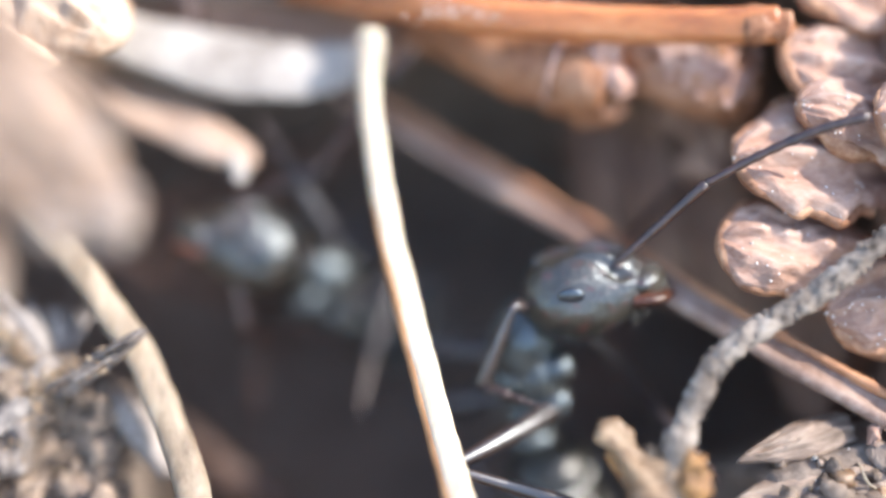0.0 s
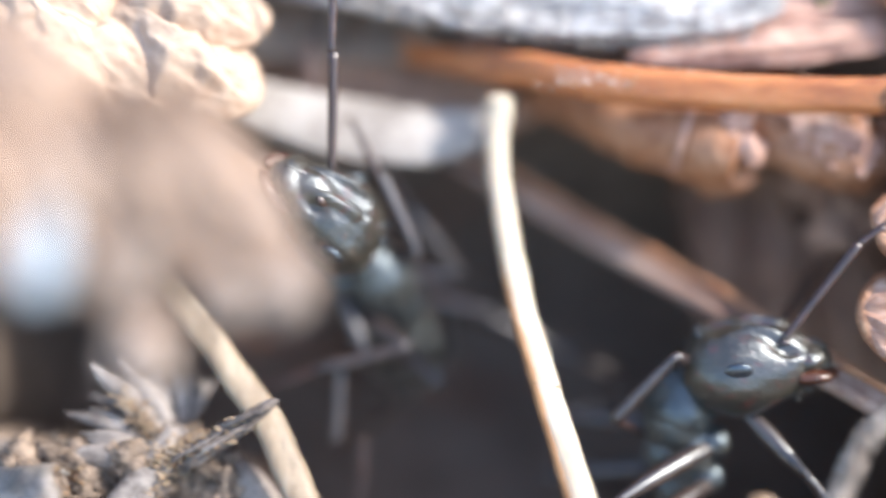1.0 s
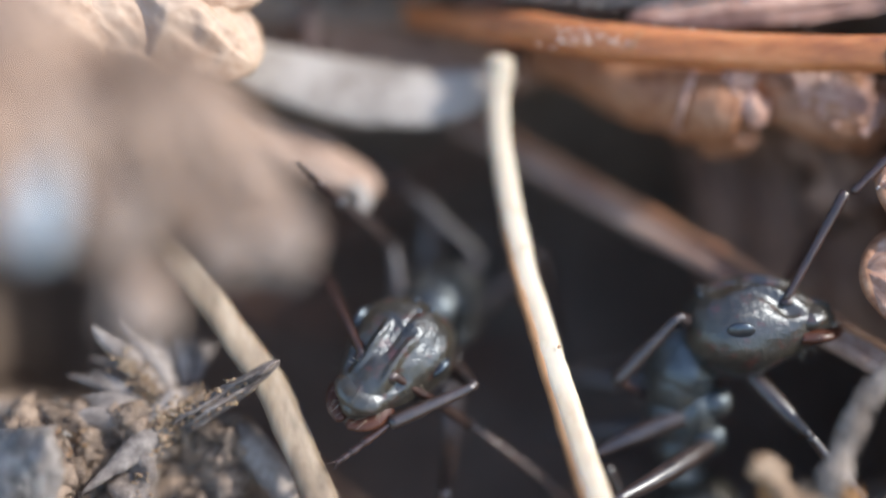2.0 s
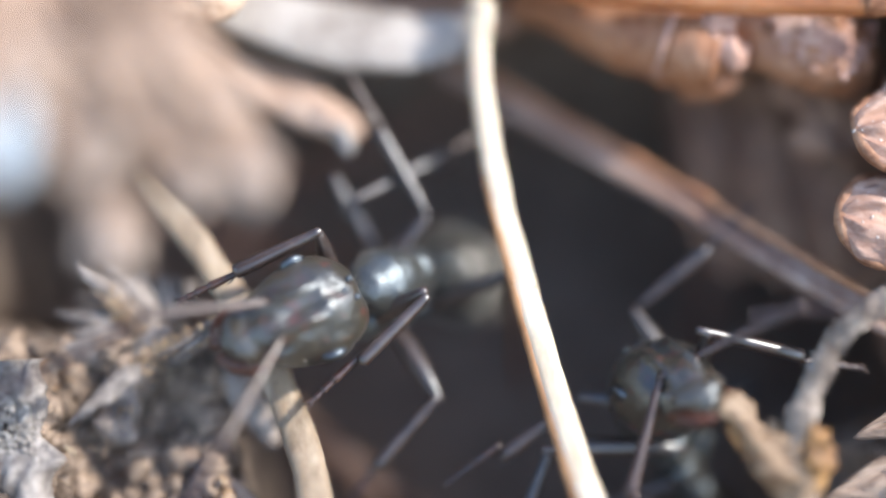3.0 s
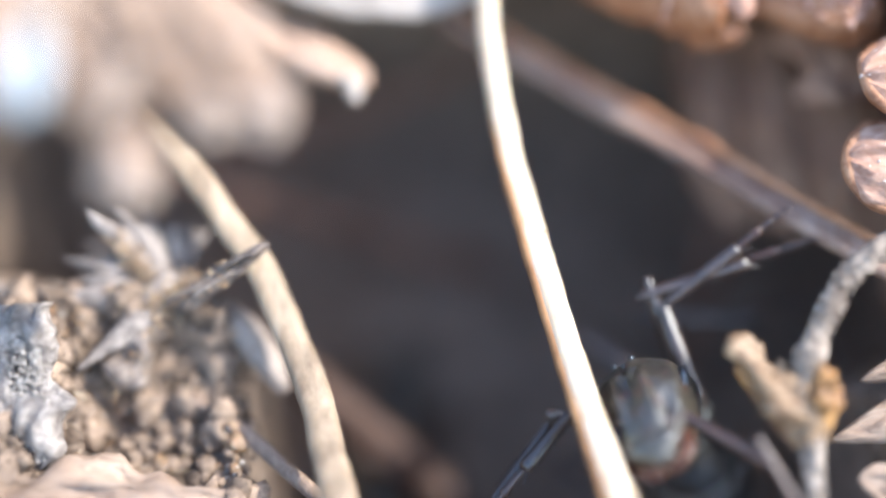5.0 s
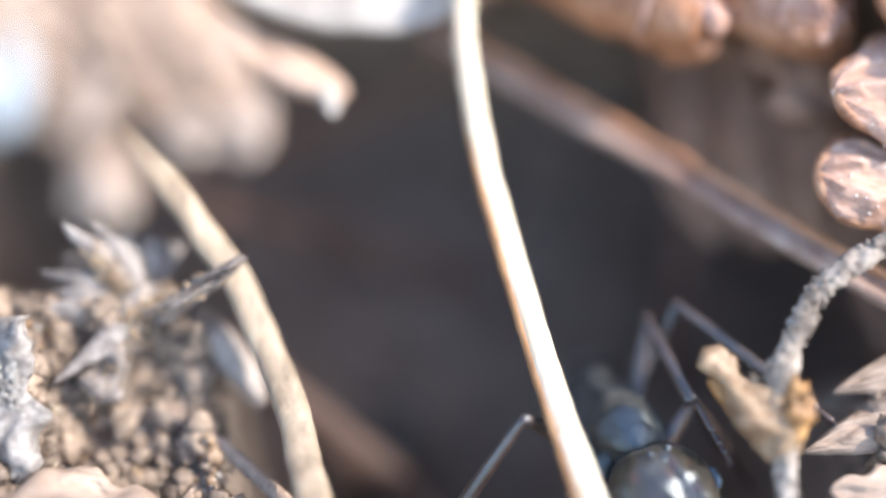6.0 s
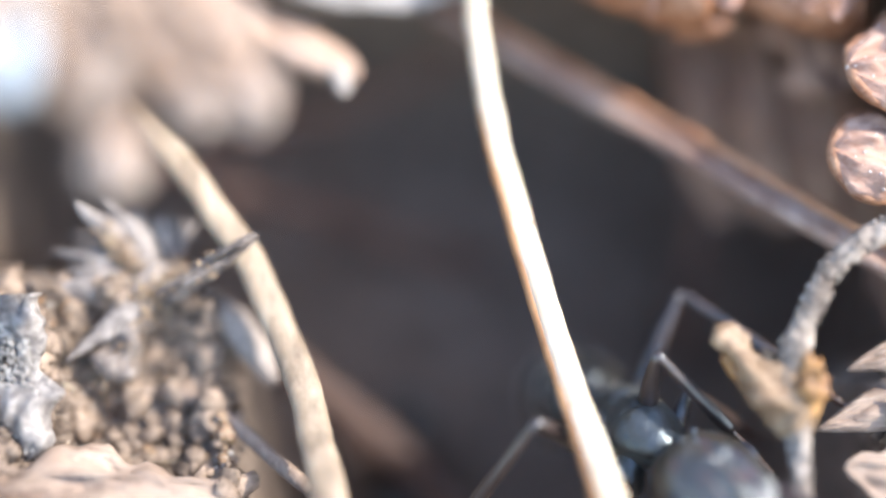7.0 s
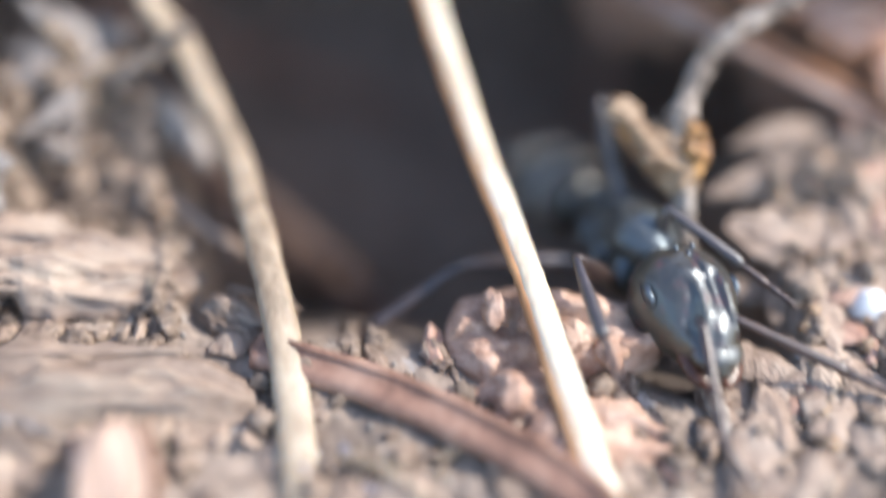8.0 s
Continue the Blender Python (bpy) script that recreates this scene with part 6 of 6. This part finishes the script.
    (5.2, (8.1, 0.2, -1.3), (-0.15, 0.15, 0.97), (-0.75, 0.55, -0.1), (-0.05, -0.3, 0.92), (-0.3, 0.92, 0.2), (0.2, -0.5, -0.85), dict(l=(0.75, -0.2, 0.5), r=(-0.6, -0.6, 0.45)), dict(l=(0.7, -0.6, 0.2), r=(-0.3, -0.9, 0.2)), dict(fl=(10.8, 3, 0.3), ml=(9, 3.5, -0.4), fr=(5.2, -1.4, 1.4), mr=(4.4, -1.1, 0.8)), dict(ml=(7.3, 3.6, -0.6), mr=(5.4, 0.6, 0.4), fl=(8.3, 3, 0), fr=(6.2, 0.6, 0.6))),
    (5.8, (7.69, 0.33, -0.8), (0.16, -0.28, 0.95), (0.1, 0.9, 0.35), (0.4, -0.75, 0.5), (0.1, 0.65, 0.75), (0.05, -0.2, -0.97), dict(l=(0.8, -0.3, 0.5), r=(-0.2, -0.9, 0.4)), dict(l=(0.7, -0.6, 0.2), r=(0.3, -0.9, 0.2)), dict(fl=(10.41, -0.51, -1.28), ml=(9.12, 1.1, 0.5), fr=(6.2, -2.6, 2.2), mr=(4.35, -0.99, 1), hr=(7.63, -0.49, -5.71), hl=(10.49, 1.87, -0.1)), dict(ml=(8.28, 3.48, -0.94), mr=(5.48, 0.91, 1.67), fl=(9.27, 1.26, 0.02), fr=(6.37, -0.72, 1.79), hl=(8.84, 2.53, -0.96), hr=(7.33, 0.41, -4.01))),
    (6.8, (7.4, 0.3, -0.6), (0.3, -0.3, 0.91), (0.15, 0.85, 0.4), (0.55, -0.6, 0.58), (0.15, 0.65, 0.75), (0, -0.15, -0.97), dict(l=(0.8, -0.4, 0.45), r=(0.1, -0.9, 0.4)), dict(l=(0.7, -0.6, 0.2), r=(0.3, -0.9, 0.2)), dict(fl=(10.26, -0.43, -1.18), ml=(9.01, 0.99, 0.5), fr=(6.9, -2.8, 2.6), mr=(4.41, -1.01, 1.2), hr=(7.49, -0.36, -5.4), hl=(10.61, 1.71, -0.1)), dict(ml=(8.39, 3.49, -0.73), mr=(5.69, 0.63, 1.97), fl=(9.14, 1.31, 0.12), fr=(6.75, -0.91, 2.03), hl=(8.39, 3.49, -0.73), hr=(7.19, 0.54, -3.7))),
    (7, (7.5, -0.08, -0.2), (0.38, -0.3, 0.87), (0.2, 0.8, 0.5), (0.66, -0.45, 0.6), (0.2, 0.65, 0.75), (-0.1, -0.1, -0.97), dict(l=(0.85, -0.35, 0.45), r=(0.2, -0.9, 0.4)), dict(l=(0.7, -0.6, 0.2), r=(0.4, -0.9, 0.2)), dict(fl=(9.95, -0.1, -0.84), ml=(9.17, 0.33, 0.9), fr=(7.4, -3, 3), mr=(4.28, -1.32, 1.2), hr=(7.86, -0.47, -4.93), hl=(10.92, 1.26, -0.1)), dict(ml=(7.84, 1.7, 1.59), mr=(5.41, 0.4, 2.3), fl=(8.85, 1.6, 0.46), fr=(6.94, -1.11, 2.25), hl=(8.92, 3.24, -1.1), hr=(7.56, 0.43, -3.23))),
    (7.4, (7.75, -0.55, 0.6), (0.36, -0.32, 0.88), (0.2, 0.8, 0.5), (0.64, -0.45, 0.62), (0.2, 0.65, 0.75), (-0.25, 0.2, -0.94), dict(l=(0.85, -0.35, 0.45), r=(0.25, -0.9, 0.4)), dict(l=(0.7, -0.6, 0.2), r=(0.4, -0.9, 0.2)), dict(fl=(9.29, -0.43, 0.01), ml=(9.44, 0.18, 1.54), fr=(8, -3.4, 3.8), mr=(4.2, -1.83, 1.3), hr=(8.19, -1.25, -4.18), hl=(8.2, 0.0, -2.0)), dict(ml=(7.32, 1.29, 1.65), mr=(5.25, -0.18, 2.32), fl=(8.25, 1.24, 1.31), fr=(7.17, -1.09, 3.25), hl=(8.54, 2.81, -0.46), hr=(7.89, -0.35, -2.48))),
    (7.6, (8.15, -0.85, 1), (0.3, -0.36, 0.88), (0.2, 0.8, 0.5), (0.52, -0.6, 0.6), (0.2, 0.65, 0.75), (-0.36, 0.32, -0.88), dict(l=(0.85, -0.35, 0.45), r=(0.2, -0.9, 0.4)), dict(l=(0.7, -0.6, 0.2), r=(0.4, -0.9, 0.2)), dict(fl=(9.39, -0.9, 0.42), ml=(9.91, -0.05, 2.61), fr=(8.3, -3.7, 4.3), mr=(4.28, -2.4, 1.5), hr=(8.63, -1.45, -3.82), hl=(8.5, 0.0, -1.5)), dict(ml=(7.44, 1.03, 1.95), mr=(5.47, -0.62, 2.4), fl=(8.38, 0.77, 1.72), fr=(7.47, -1, 3.57), hl=(8.76, 2.67, -0.03), hr=(8.33, -0.55, -2.12))),
    (7.8, (8.78, -1.15, 1.4), (0.3, -0.38, 0.88), (0.2, 0.78, 0.5), (0.4, -0.63, 0.64), (0.2, 0.65, 0.75), (-0.27, 0.26, -0.92), dict(l=(0.87, -0.42, 0.0), r=(0.2, -0.95, 0.15)), dict(l=(0.8, -0.5, 0.0), r=(0.45, -0.85, 0.0)), dict(fl=(12.63, -2.2, 2.8), ml=(9.44, -0.61, 1.2), fr=(8.52, -3.61, 5.2), mr=(4.5, -2.52, 1.5), hr=(8.87, -1.63, -3.31), hl=(8.9, 0.0, -1.0)), dict(ml=(8.81, 2.45, 1.28), mr=(5.81, -1.56, -0.06), fl=(10, 0.31, 3.03), fr=(7.74, -0.95, 3.99), hl=(8.84, 2.59, 0.65), hr=(8.57, -0.73, -1.61))),
    (8, (9.4, -0.75, 1.25), (0.27, -0.42, 0.86), (0.2, 0.75, 0.5), (0.28, -0.72, 0.57), (0.24, 0.57, 0.79), (-0.3, 0.25, -0.92), dict(l=(0.87, -0.42, 0.08), r=(0.1, -0.95, 0.3)), dict(l=(0.85, -0.5, 0.1), r=(0.5, -0.85, 0.2)), dict(fl=(12.45, -2.2, 3.3), ml=(9.54, -0.15, 0.6), fr=(8.74, -4.76, 6.0), mr=(4.22, -2.39, 1.8), hr=(9.14, -1.67, -2.95), hl=(9.2, 0.0, -1.0)), dict(ml=(8.6, 2.55, 1.2), mr=(5.34, -1.39, 1.64), fl=(9.97, 0.4, 3.19), fr=(7.6, -1.05, 3.9), hl=(8.89, 2.6, 0.62), hr=(8.84, -0.77, -1.25))),
]

left_ant, left_limbs = build_ant("black ant with sparse pale bristles, climbing out of the hole", BONES)
right_ant, right_limbs = build_ant("shiny black ant with red-brown feelers at the hole's edge", LONG_BONES)


def motions():
    for ant, limbs, keys, bones in ((left_ant, left_limbs, LEFT_ANT, BONES), (right_ant, right_limbs, RIGHT_ANT, LONG_BONES)):
        rows = ant_rows(limbs, keys, bones)
        walk(ant, rows["ant"])
        for name, ob in limbs.items():
            walk(ob, rows[name])


motions()
